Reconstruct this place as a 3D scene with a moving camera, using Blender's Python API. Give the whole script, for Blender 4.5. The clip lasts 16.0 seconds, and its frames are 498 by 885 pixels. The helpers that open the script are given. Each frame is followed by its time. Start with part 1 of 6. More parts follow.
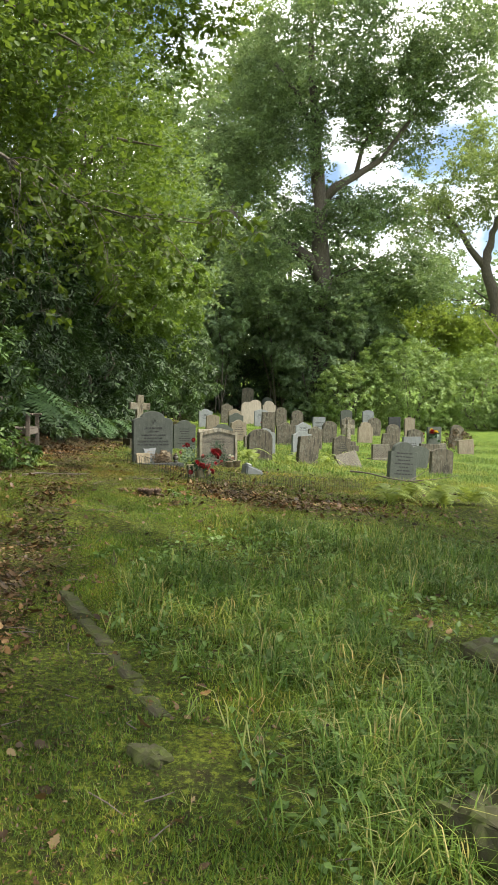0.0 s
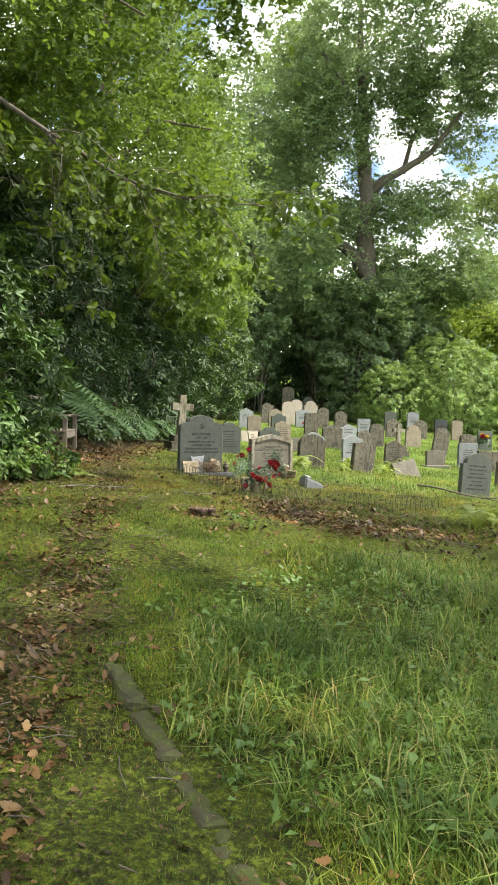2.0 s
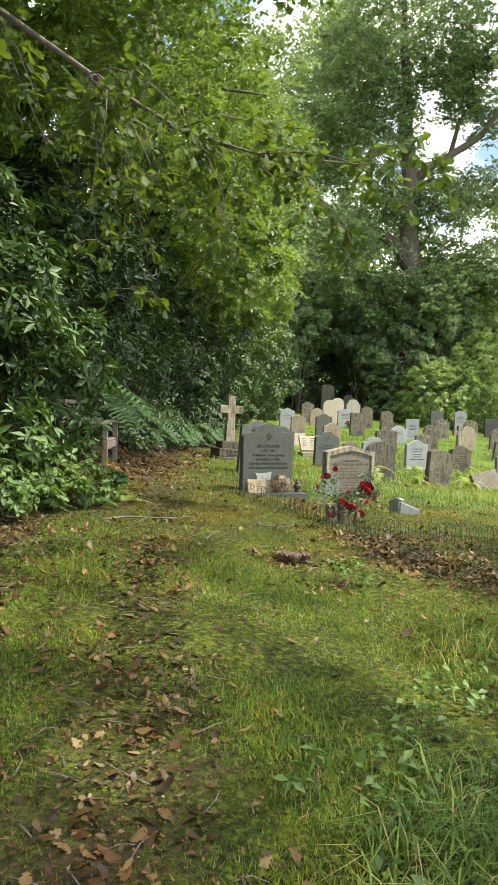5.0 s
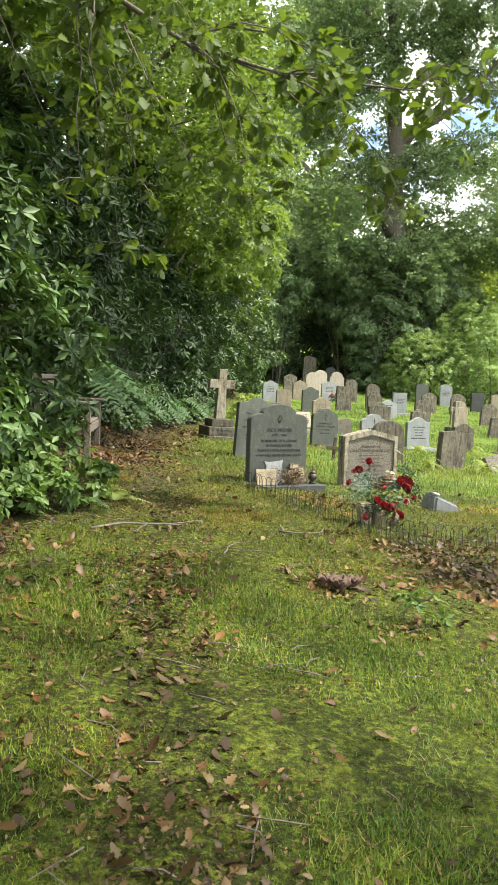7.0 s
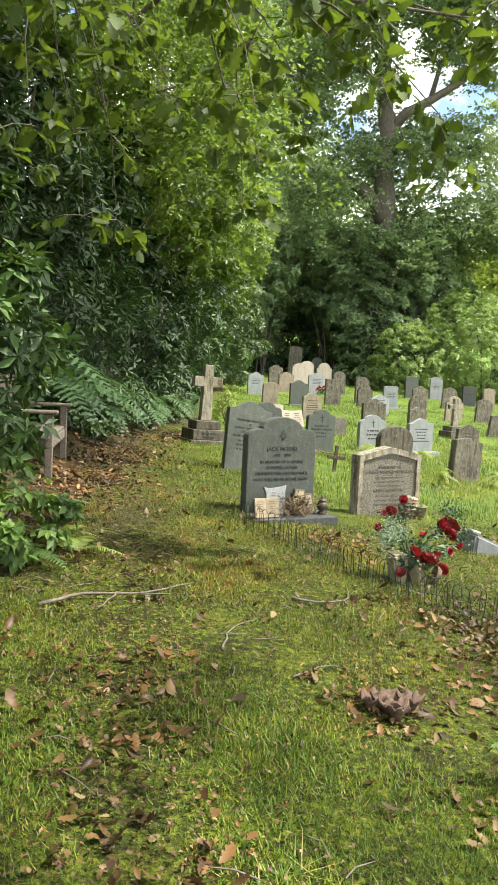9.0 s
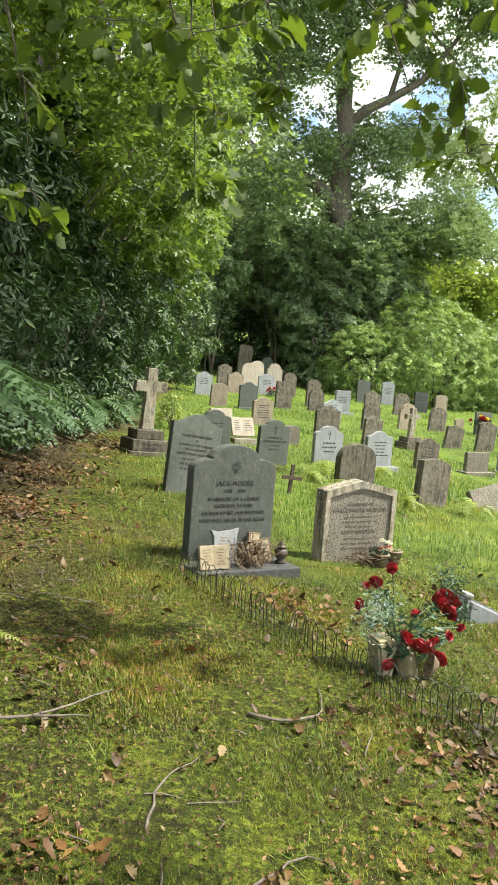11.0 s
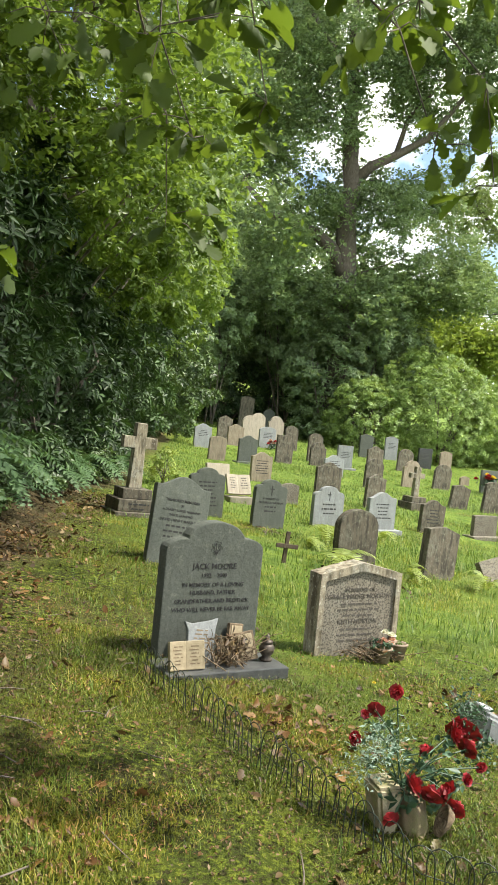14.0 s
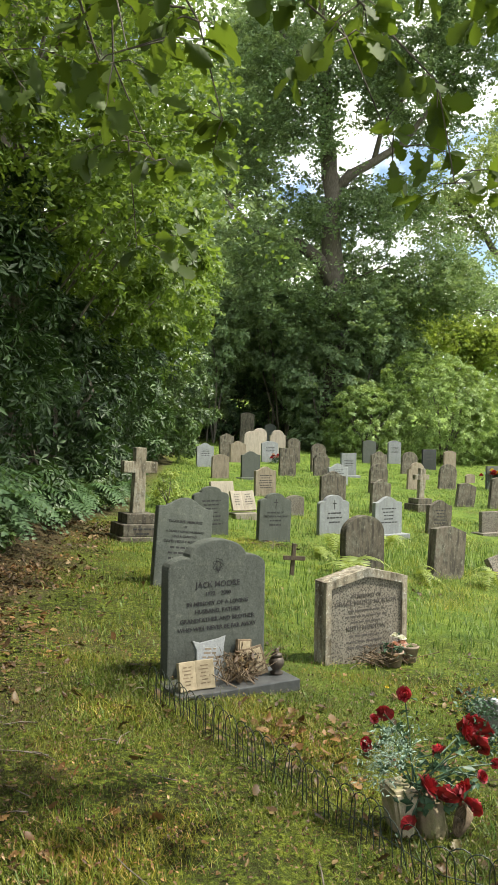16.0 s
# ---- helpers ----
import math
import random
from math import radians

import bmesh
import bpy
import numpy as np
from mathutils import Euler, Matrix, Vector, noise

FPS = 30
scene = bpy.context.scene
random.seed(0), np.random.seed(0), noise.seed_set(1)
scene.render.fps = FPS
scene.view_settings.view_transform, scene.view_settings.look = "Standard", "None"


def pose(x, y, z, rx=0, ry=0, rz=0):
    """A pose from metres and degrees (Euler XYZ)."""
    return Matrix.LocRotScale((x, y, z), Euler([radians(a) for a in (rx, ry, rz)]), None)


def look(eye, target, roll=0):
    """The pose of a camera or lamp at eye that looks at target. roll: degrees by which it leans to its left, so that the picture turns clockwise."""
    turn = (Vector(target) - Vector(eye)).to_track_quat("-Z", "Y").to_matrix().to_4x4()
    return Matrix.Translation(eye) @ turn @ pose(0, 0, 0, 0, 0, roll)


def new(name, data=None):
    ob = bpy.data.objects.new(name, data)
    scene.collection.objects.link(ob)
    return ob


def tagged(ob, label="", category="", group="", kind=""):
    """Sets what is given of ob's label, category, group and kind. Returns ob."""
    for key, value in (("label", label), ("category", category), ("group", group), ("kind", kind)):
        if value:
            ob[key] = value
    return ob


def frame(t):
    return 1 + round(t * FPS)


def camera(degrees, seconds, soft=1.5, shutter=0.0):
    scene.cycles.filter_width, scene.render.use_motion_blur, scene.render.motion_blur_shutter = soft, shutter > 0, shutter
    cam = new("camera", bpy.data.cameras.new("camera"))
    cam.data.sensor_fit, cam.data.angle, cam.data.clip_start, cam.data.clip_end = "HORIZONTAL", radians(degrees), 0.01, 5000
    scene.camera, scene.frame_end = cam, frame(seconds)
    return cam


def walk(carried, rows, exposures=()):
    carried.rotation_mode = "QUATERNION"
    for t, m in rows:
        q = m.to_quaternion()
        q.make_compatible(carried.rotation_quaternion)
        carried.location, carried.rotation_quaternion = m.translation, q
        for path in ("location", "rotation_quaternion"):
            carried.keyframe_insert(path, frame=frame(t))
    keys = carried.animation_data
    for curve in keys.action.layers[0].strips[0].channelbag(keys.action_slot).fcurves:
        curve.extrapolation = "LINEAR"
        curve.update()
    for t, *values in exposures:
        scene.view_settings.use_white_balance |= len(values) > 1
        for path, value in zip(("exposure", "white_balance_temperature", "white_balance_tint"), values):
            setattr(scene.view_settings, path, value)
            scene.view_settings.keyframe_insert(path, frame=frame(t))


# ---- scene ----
cam = camera(33.8, 16.0, soft=0.9)
METRES, EYE, TILT, LEAN, TURN = 8.0, 1.5, -5.0, 4.0, 0.0
ROWS = [
    (0.0, 0.0, 0.0, 0.0, -0.25, 3.09, -4.63),
    (0.5, -0.007, 0.036, 0.0083, 2.08, 2.82, -6.01),
    (1.0, -0.0194, 0.0692, 0.0126, 1.88, 2.68, -6.96),
    (1.5, -0.0353, 0.105, 0.0175, 0.62, 2.83, -5.84),
    (2.0, -0.0433, 0.1435, 0.0229, 2.02, 2.7, -5.8),
    (2.5, -0.051, 0.1777, 0.0297, 2.28, 2.69, -6.03),
    (3.0, -0.0711, 0.2145, 0.0349, 4.0, 2.34, -6.2),
    (5.5, -0.1363, 0.4074, 0.0543, 3.77, 2.18, -5.92),
    (6.0, -0.1521, 0.4474, 0.0584, 2.52, 1.82, -6.36),
    (6.5, -0.1722, 0.4866, 0.0646, 1.11, 1.22, -6.1),
    (7.0, -0.1809, 0.5255, 0.0679, 1.86, 0.4, -6.2),
    (7.5, -0.1912, 0.5673, 0.0771, 3.43, 0.02, -7.43),
    (8.0, -0.2018, 0.6119, 0.0854, 1.36, 0.18, -6.24),
    (10.5, -0.2093, 0.8174, 0.1236, -1.23, -1.13, -7.85),
    (11.0, -0.2119, 0.8471, 0.1306, -3.34, -0.19, -8.27),
    (11.5, -0.2171, 0.8722, 0.1372, -5.67, 1.11, -8.08),
    (12.0, -0.2125, 0.8908, 0.1387, -6.55, 1.63, -8.01),
    (12.5, -0.2011, 0.9065, 0.1444, -7.73, 2.43, -7.88),
    (13.0, -0.1928, 0.9189, 0.1476, -8.12, 3.09, -8.38),
    (13.5, -0.1948, 0.9291, 0.151, -5.5, 3.21, -9.02),
    (14.0, -0.1961, 0.9333, 0.1514, -3.16, 3.26, -9.36),
    (14.5, -0.1921, 0.9338, 0.1515, 0.54, 2.94, -7.8),
    (15.0, -0.1899, 0.9328, 0.1516, -0.09, 3.45, -5.95),
    (15.5, -0.1872, 0.932, 0.1513, -2.08, 3.99, -4.83),
    (16.0, -0.1875, 0.9316, 0.1513, -2.55, 4.31, -4.59),
]
walk(cam, [(t, pose(0, 0, EYE, TILT, LEAN, TURN) @ pose(METRES * x, METRES * y, METRES * z, 90 + pitch, roll, yaw)) for t, x, y, z, yaw, pitch, roll in ROWS],
     exposures=[(0.0, 0.74), (0.5, 1.13), (1.0, 1.22), (2.0, 1.04), (3.0, 1.06), (5.5, 1.08), (6.5, 1.20), (7.0, 1.22), (8.0, 1.27), (10.5, 1.20), (11.5, 1.10), (12.5, 0.84), (13.0, 0.84), (14.0, 1.06), (15.0, 1.19), (16.0, 0.82)])


# ---- world, sun, exposure ----
SUN_AZ, SUN_EL = 98.0, 60.0     # degrees right of straight ahead, and up
world = bpy.data.worlds.new("sky")
scene.world = world
world.use_nodes = True
wn, wl = world.node_tree.nodes, world.node_tree.links
wn.clear()
w_out = wn.new("ShaderNodeOutputWorld")
w_bg = wn.new("ShaderNodeBackground")
w_sky = wn.new("ShaderNodeTexSky")
w_sky.sky_type = "NISHITA"
w_sky.sun_disc = False
w_sky.sun_elevation = radians(SUN_EL)
w_sky.sun_rotation = radians(SUN_AZ)
w_co = wn.new("ShaderNodeTexCoord")
w_cloud = wn.new("ShaderNodeTexNoise")
w_cloud.inputs["Scale"].default_value = 5.0
w_cloud.inputs["Detail"].default_value = 6.0
w_ramp = wn.new("ShaderNodeValToRGB")
w_ramp.color_ramp.elements[0].position = 0.43
w_ramp.color_ramp.elements[1].position = 0.56
w_mix = wn.new("ShaderNodeMix")
w_mix.data_type = "RGBA"
w_mix.inputs[7].default_value = (12.9, 12.7, 12.2, 1)
wl.new(w_co.outputs["Generated"], w_cloud.inputs["Vector"])
wl.new(w_cloud.outputs["Fac"], w_ramp.inputs["Fac"])
wl.new(w_ramp.outputs["Color"], w_mix.inputs[0])
wl.new(w_sky.outputs["Color"], w_mix.inputs[6])
wl.new(w_mix.outputs[2], w_bg.inputs["Color"])
w_bg.inputs["Strength"].default_value = 0.135
wl.new(w_bg.outputs[0], w_out.inputs["Surface"])

sun = new("sun", bpy.data.lights.new("sun", "SUN"))
sun.data.energy = 4.8
sun.data.angle = radians(1.2)
sun.data.color = (1.0, 0.94, 0.84)
s_dir = Vector((math.sin(radians(SUN_AZ)) * math.cos(radians(SUN_EL)), math.cos(radians(SUN_AZ)) * math.cos(radians(SUN_EL)), math.sin(radians(SUN_EL))))
sun.matrix_world = look(s_dir * 60, (0, 0, 0))


# ---- materials ----
def material(name):
    m = bpy.data.materials.new(name)
    m.use_nodes = True
    nt = m.node_tree
    return m, nt, nt.nodes["Principled BSDF"], nt.nodes["Material Output"]


def noise_node(nt, scale, detail=5.0, rough=0.6, coord="Object", stretch=None):
    co = nt.nodes.new("ShaderNodeTexCoord")
    n = nt.nodes.new("ShaderNodeTexNoise")
    n.inputs["Scale"].default_value = scale
    n.inputs["Detail"].default_value = detail
    n.inputs["Roughness"].default_value = rough
    if stretch:
        mp = nt.nodes.new("ShaderNodeMapping")
        mp.inputs["Scale"].default_value = stretch
        nt.links.new(co.outputs[coord], mp.inputs["Vector"])
        nt.links.new(mp.outputs["Vector"], n.inputs["Vector"])
    else:
        nt.links.new(co.outputs[coord], n.inputs["Vector"])
    return n


def ramp(nt, source, stops):
    r = nt.nodes.new("ShaderNodeValToRGB")
    el = r.color_ramp.elements
    while len(el) < len(stops):
        el.new(0.5)
    for e, (p, c) in zip(el, stops):
        e.position, e.color = p, (*c, 1)
    nt.links.new(source, r.inputs["Fac"])
    return r.outputs["Color"]


def mix(nt, fac, a, b):
    m = nt.nodes.new("ShaderNodeMix")
    m.data_type = "RGBA"
    for sock, v in ((m.inputs[0], fac), (m.inputs[6], a), (m.inputs[7], b)):
        if isinstance(v, (int, float)):
            sock.default_value = v
        elif isinstance(v, tuple):
            sock.default_value = (*v, 1)
        else:
            nt.links.new(v, sock)
    return m.outputs[2]


def bump(nt, bsdf, height, strength, distance=0.01):
    b = nt.nodes.new("ShaderNodeBump")
    b.inputs["Strength"].default_value = strength
    b.inputs["Distance"].default_value = distance
    nt.links.new(height, b.inputs["Height"])
    nt.links.new(b.outputs["Normal"], bsdf.inputs["Normal"])


def leaf_material(name, dark, light, glow=0.35, rough=0.5, patch=0.25):
    """Leaves: each one a little different, drifting over the crown; light shines through them."""
    m, nt, p, out = material(name)
    geo = nt.nodes.new("ShaderNodeNewGeometry")
    n = noise_node(nt, patch, 3.0)
    each = ramp(nt, geo.outputs["Random Per Island"], ((0.0, tuple(c * 0.7 for c in dark)), (0.6, tuple((a + b) * 0.45 for a, b in zip(dark, light))), (1.0, tuple(min(1, c * 1.25) for c in light))))
    drift = ramp(nt, n.outputs["Fac"], ((0.35, tuple(c * 0.62 for c in dark)), (0.65, tuple(min(1, c * 1.12) for c in light))))
    col = mix(nt, 0.45, each, drift)
    nt.links.new(col, p.inputs["Base Color"])
    p.inputs["Roughness"].default_value = rough
    p.inputs["Specular IOR Level"].default_value = 0.42
    tr = nt.nodes.new("ShaderNodeBsdfTranslucent")
    warm = mix(nt, 0.5, col, (light[0] * 1.6, light[1] * 1.5, light[2] * 0.6))
    nt.links.new(warm, tr.inputs["Color"])
    sh = nt.nodes.new("ShaderNodeMixShader")
    sh.inputs[0].default_value = glow
    nt.links.new(p.outputs[0], sh.inputs[1])
    nt.links.new(tr.outputs[0], sh.inputs[2])
    nt.links.new(sh.outputs[0], out.inputs["Surface"])
    return m


def stone_material(name, base, stain, lichen=(0.30, 0.31, 0.25), cover=0.5, speck=0.0, streak=0.4, rough=0.85):
    """Weathered stone: grain, vertical streaks, blotches of lichen, and specks where it is granite."""
    m, nt, p, out = material(name)
    grain = noise_node(nt, 260, 4)
    blot = noise_node(nt, 9, 6, 0.7)
    run = noise_node(nt, 5, 5, 0.65, "Object", (3.5, 3.5, 0.7))
    info = nt.nodes.new("ShaderNodeObjectInfo")
    col = mix(nt, ramp(nt, run.outputs["Fac"], ((0.42, (0, 0, 0)), (0.62, (streak,) * 3))), base, stain)
    col = mix(nt, ramp(nt, blot.outputs["Fac"], ((0.58 - 0.12 * cover, (0, 0, 0)), (0.68, (min(1, cover),) * 3))), col, lichen)
    spots = noise_node(nt, 34, 4, 0.6)
    col = mix(nt, ramp(nt, spots.outputs["Fac"], ((0.60, (0, 0, 0)), (0.66, (0.5 * min(1, cover + 0.2),) * 3))), col, tuple(min(1, c * 1.7) for c in lichen))
    g = ramp(nt, grain.outputs["Fac"], ((0.3, (0.72, 0.72, 0.72)), (0.7, (1.15, 1.15, 1.15))))
    mul = nt.nodes.new("ShaderNodeMix")
    mul.data_type, mul.blend_type = "RGBA", "MULTIPLY"
    mul.inputs[0].default_value = 1.0
    nt.links.new(col, mul.inputs[6])
    nt.links.new(g, mul.inputs[7])
    col = mul.outputs[2]
    if speck:
        v = nt.nodes.new("ShaderNodeTexNoise")
        v.inputs["Scale"].default_value = 85
        v.inputs["Detail"].default_value = 2
        co = nt.nodes.new("ShaderNodeTexCoord")
        nt.links.new(co.outputs["Object"], v.inputs["Vector"])
        col = mix(nt, ramp(nt, v.outputs["Fac"], ((0.50, (0, 0, 0)), (0.58, (speck,) * 3))), col, tuple(c * 0.28 for c in base))
    tone = nt.nodes.new("ShaderNodeHueSaturation")
    mr = nt.nodes.new("ShaderNodeMapRange")
    mr.inputs["To Min"].default_value, mr.inputs["To Max"].default_value = 0.8, 1.15
    nt.links.new(info.outputs["Random"], mr.inputs["Value"])
    nt.links.new(mr.outputs[0], tone.inputs["Value"])
    nt.links.new(col, tone.inputs["Color"])
    nt.links.new(tone.outputs[0], p.inputs["Base Color"])
    p.inputs["Roughness"].default_value = rough
    p.inputs["Specular IOR Level"].default_value = 0.22 if rough > 0.5 else 0.5
    bump(nt, p, blot.outputs["Fac"], 0.35, 0.02)
    return m


def plain_material(name, a, b, scale=30, rough=0.7, metal=0.0, relief=0.2, stretch=None):
    m, nt, p, out = material(name)
    n = noise_node(nt, scale, 5, 0.6, "Object", stretch)
    nt.links.new(ramp(nt, n.outputs["Fac"], ((0.3, a), (0.7, b))), p.inputs["Base Color"])
    p.inputs["Roughness"].default_value = rough
    p.inputs["Metallic"].default_value = metal
    bump(nt, p, n.outputs["Fac"], relief, 0.01)
    return m


GREY = stone_material("grey_slate_stone", (0.092, 0.102, 0.086), (0.048, 0.053, 0.043), (0.13, 0.14, 0.105), 0.25, 0.25, 0.3)
PALE = stone_material("pale_grey_stone", (0.235, 0.25, 0.25), (0.13, 0.135, 0.125), (0.30, 0.31, 0.27), 0.3, 0.15, 0.4)
TAN = stone_material("tan_sandstone", (0.24, 0.20, 0.145), (0.11, 0.09, 0.065), (0.24, 0.235, 0.17), 0.45, 0, 0.6)
CREAM = stone_material("cream_limestone", (0.34, 0.30, 0.235), (0.165, 0.145, 0.11), (0.30, 0.30, 0.24), 0.35, 0, 0.4)
BROWN = stone_material("weathered_brown_stone", (0.120, 0.104, 0.076), (0.040, 0.036, 0.028), (0.20, 0.20, 0.15), 0.6, 0, 0.9)
GRANITE = stone_material("speckled_granite", (0.205, 0.185, 0.145), (0.10, 0.085, 0.06), (0.20, 0.20, 0.165), 0.5, 0.85, 0.4)
BLACK = stone_material("black_polished_granite", (0.03, 0.032, 0.036), (0.02, 0.02, 0.02), (0.06, 0.06, 0.06), 0.1, 0.3, 0.1, 0.15)
MOSSY = stone_material("mossy_kerb_stone", (0.050, 0.042, 0.028), (0.020, 0.016, 0.010), (0.055, 0.072, 0.012), 1.9, 0, 0.0)
LETTER = plain_material("dark_lettering", (0.012, 0.012, 0.012), (0.025, 0.025, 0.023), 60, 0.8)
BARK = plain_material("oak_bark", (0.06, 0.05, 0.038), (0.17, 0.145, 0.11), 9, 0.9, 0, 1.0, (4, 4, 0.6))
PALE_BARK = plain_material("pale_dead_bark", (0.22, 0.17, 0.12), (0.42, 0.35, 0.27), 9, 0.9, 0, 0.6, (4, 4, 0.6))
TWIG = plain_material("dead_twig_bark", (0.06, 0.05, 0.04), (0.17, 0.14, 0.11), 40, 0.9)
SOIL = plain_material("shaded_leaf_mould", (0.02, 0.016, 0.011), (0.05, 0.04, 0.027), 6, 1.0)
LEAF_OAK = leaf_material("oak_leaf", (0.040, 0.085, 0.016), (0.165, 0.245, 0.046), 0.46, 0.45)
# darker copy of oak leaf; shade under the bough is put into the colour
LEAF_NEAR = leaf_material("shaded_low_oak_leaf", (0.034, 0.066, 0.009), (0.098, 0.148, 0.020), 0.5, 0.6)
# paler, bluer oak leaf for distant crowns; their haze is in the colour
LEAF_FAR = leaf_material("hazed_far_leaf", (0.076, 0.138, 0.060), (0.25, 0.345, 0.165), 0.38, 0.45)
LEAF_ASH = leaf_material("ash_leaf", (0.12, 0.185, 0.065), (0.28, 0.36, 0.14), 0.42)
LEAF_LIME = leaf_material("lime_green_leaf", (0.20, 0.30, 0.05), (0.34, 0.43, 0.10), 0.45)
LEAF_RHODO = leaf_material("rhododendron_leaf", (0.022, 0.052, 0.014), (0.095, 0.155, 0.045), 0.2, 0.42, 0.7)
# paler copy of rhododendron leaf: haze and sunlight on the bank put into colour
LEAF_RHODO_FAR = leaf_material("sunlit_far_rhododendron_leaf", (0.098, 0.182, 0.050), (0.30, 0.41, 0.125), 0.34, 0.45, 0.3)
LEAF_GLOSSY = leaf_material("glossy_rhododendron_leaf", (0.018, 0.050, 0.012), (0.088, 0.16, 0.032), 0.2, 0.5, 0.9)
# nearly black: shade below the overhang is put into this leaf colour
LEAF_SHADED = leaf_material("shaded_laurel_leaf", (0.010, 0.026, 0.006), (0.044, 0.090, 0.020), 0.2, 0.55)
FERN = leaf_material("fern_green", (0.06, 0.12, 0.03), (0.13, 0.22, 0.06), 0.35)
FERN_BANK = leaf_material("bank_fern_green", (0.030, 0.078, 0.026), (0.095, 0.17, 0.060), 0.3)
BRACKEN = leaf_material("bracken_yellow_green", (0.15, 0.22, 0.04), (0.28, 0.34, 0.08), 0.4)
WEED = leaf_material("weed_leaf", (0.05, 0.11, 0.02), (0.13, 0.21, 0.045), 0.3, 0.5, 1.5)


def grass_material(name, stops, glow=0.35):
    """Blades: mostly green, some yellow, a few dead and straw-coloured."""
    m, nt, p, out = material(name)
    geo = nt.nodes.new("ShaderNodeNewGeometry")
    n = noise_node(nt, 1.4, 5, 0.7)
    each = ramp(nt, geo.outputs["Random Per Island"], stops)
    drift = ramp(nt, n.outputs["Fac"], ((0.36, (0.50, 0.60, 0.5)), (0.50, (0.9, 0.95, 0.8)), (0.64, (1.38, 1.2, 0.9))))
    mul = nt.nodes.new("ShaderNodeMix")
    mul.data_type, mul.blend_type = "RGBA", "MULTIPLY"
    mul.inputs[0].default_value = 1.0
    nt.links.new(each, mul.inputs[6])
    nt.links.new(drift, mul.inputs[7])
    nt.links.new(mul.outputs[2], p.inputs["Base Color"])
    p.inputs["Roughness"].default_value = 0.5
    p.inputs["Specular IOR Level"].default_value = 0.3
    tr = nt.nodes.new("ShaderNodeBsdfTranslucent")
    nt.links.new(mul.outputs[2], tr.inputs["Color"])
    sh = nt.nodes.new("ShaderNodeMixShader")
    sh.inputs[0].default_value = glow
    nt.links.new(p.outputs[0], sh.inputs[1])
    nt.links.new(tr.outputs[0], sh.inputs[2])
    nt.links.new(sh.outputs[0], out.inputs["Surface"])
    return m


GRASS = grass_material("grass_blade", ((0.0, (0.050, 0.105, 0.018)), (0.45, (0.12, 0.20, 0.035)), (0.80, (0.21, 0.29, 0.055)), (0.93, (0.34, 0.31, 0.12)), (1.0, (0.40, 0.32, 0.17))))
MOSS = grass_material("moss_blade", ((0.0, (0.050, 0.098, 0.012)), (0.5, (0.115, 0.190, 0.020)), (0.82, (0.20, 0.265, 0.030)), (0.95, (0.29, 0.27, 0.055)), (1.0, (0.24, 0.19, 0.10))))
MOSS_DRY = grass_material("dry_moss_blade", ((0.0, (0.065, 0.090, 0.014)), (0.5, (0.145, 0.170, 0.024)), (0.82, (0.215, 0.225, 0.036)), (0.94, (0.26, 0.20, 0.07)), (1.0, (0.22, 0.15, 0.085))))
TUFT = grass_material("tuft_blade", ((0.0, (0.075, 0.125, 0.018)), (0.45, (0.17, 0.22, 0.028)), (0.8, (0.29, 0.31, 0.04)), (0.93, (0.40, 0.35, 0.10)), (1.0, (0.36, 0.27, 0.13))))
MEADOW = grass_material("meadow_blade", ((0.0, (0.070, 0.125, 0.022)), (0.5, (0.135, 0.205, 0.036)), (0.88, (0.20, 0.265, 0.055)), (1.0, (0.33, 0.32, 0.15))))
DEAD = grass_material("dead_leaf", ((0.0, (0.038, 0.020, 0.009)), (0.5, (0.092, 0.050, 0.021)), (0.90, (0.165, 0.098, 0.042)), (1.0, (0.25, 0.175, 0.10))), 0.1)


# ---- the lie of the land ----
HY = (-60, -20, 0, 4, 6.3, 8.3, 10.5, 12.2, 14.4, 17.6, 22, 30, 36, 40, 45, 60, 140, 400)
HZ = (-3.5, -1.5, .03, .36, .51, .62, .70, .76, .68, .64, .62, .83, .95, 1.2, 1.55, 2.2, 7.0, 24.0)


def ground_z(x, y):
    x, y = np.asarray(x, float), np.asarray(y, float)
    h = sum(np.interp(y + d, HY, HZ) for d in (-1.5, -0.75, 0, 0.75, 1.5)) / 5
    bank = 0.15 * np.clip(-3.2 - x, 0, 0.4) + 0.40 * np.clip(-3.6 - x, 0, 1.5)
    return h - 0.07 * np.clip(x + 1, -6, 9) + bank


def gz(x, y):
    return float(ground_z(x, y))


def part(name, bm, mat, parent=None, label="", smooth=False):
    """Links a bmesh as one mesh object under a thing or a part."""
    me = bpy.data.meshes.new(name)
    bm.to_mesh(me)
    bm.free()
    if smooth:
        for f in me.polygons:
            f.use_smooth = True
    me.materials.append(mat)
    ob = new(name, me)
    if parent:
        ob.parent = parent
    if label:
        ob["label"] = label
    return ob


def soup(name, verts, loops, size, mat, parent=None, smooth=False):
    """One mesh object from arrays: all faces have the same number of corners."""
    me = bpy.data.meshes.new(name)
    n = len(loops) // size
    me.vertices.add(len(verts))
    me.vertices.foreach_set("co", np.ascontiguousarray(verts, np.float32).ravel())
    me.loops.add(len(loops))
    me.loops.foreach_set("vertex_index", np.ascontiguousarray(loops, np.int32))
    me.polygons.add(n)
    me.polygons.foreach_set("loop_start", np.arange(n, dtype=np.int32) * size)
    if smooth:
        me.polygons.foreach_set("use_smooth", np.ones(n, bool))
    me.update(calc_edges=True)
    me.materials.append(mat)
    ob = new(name, me)
    if parent:
        ob.parent = parent
    return ob


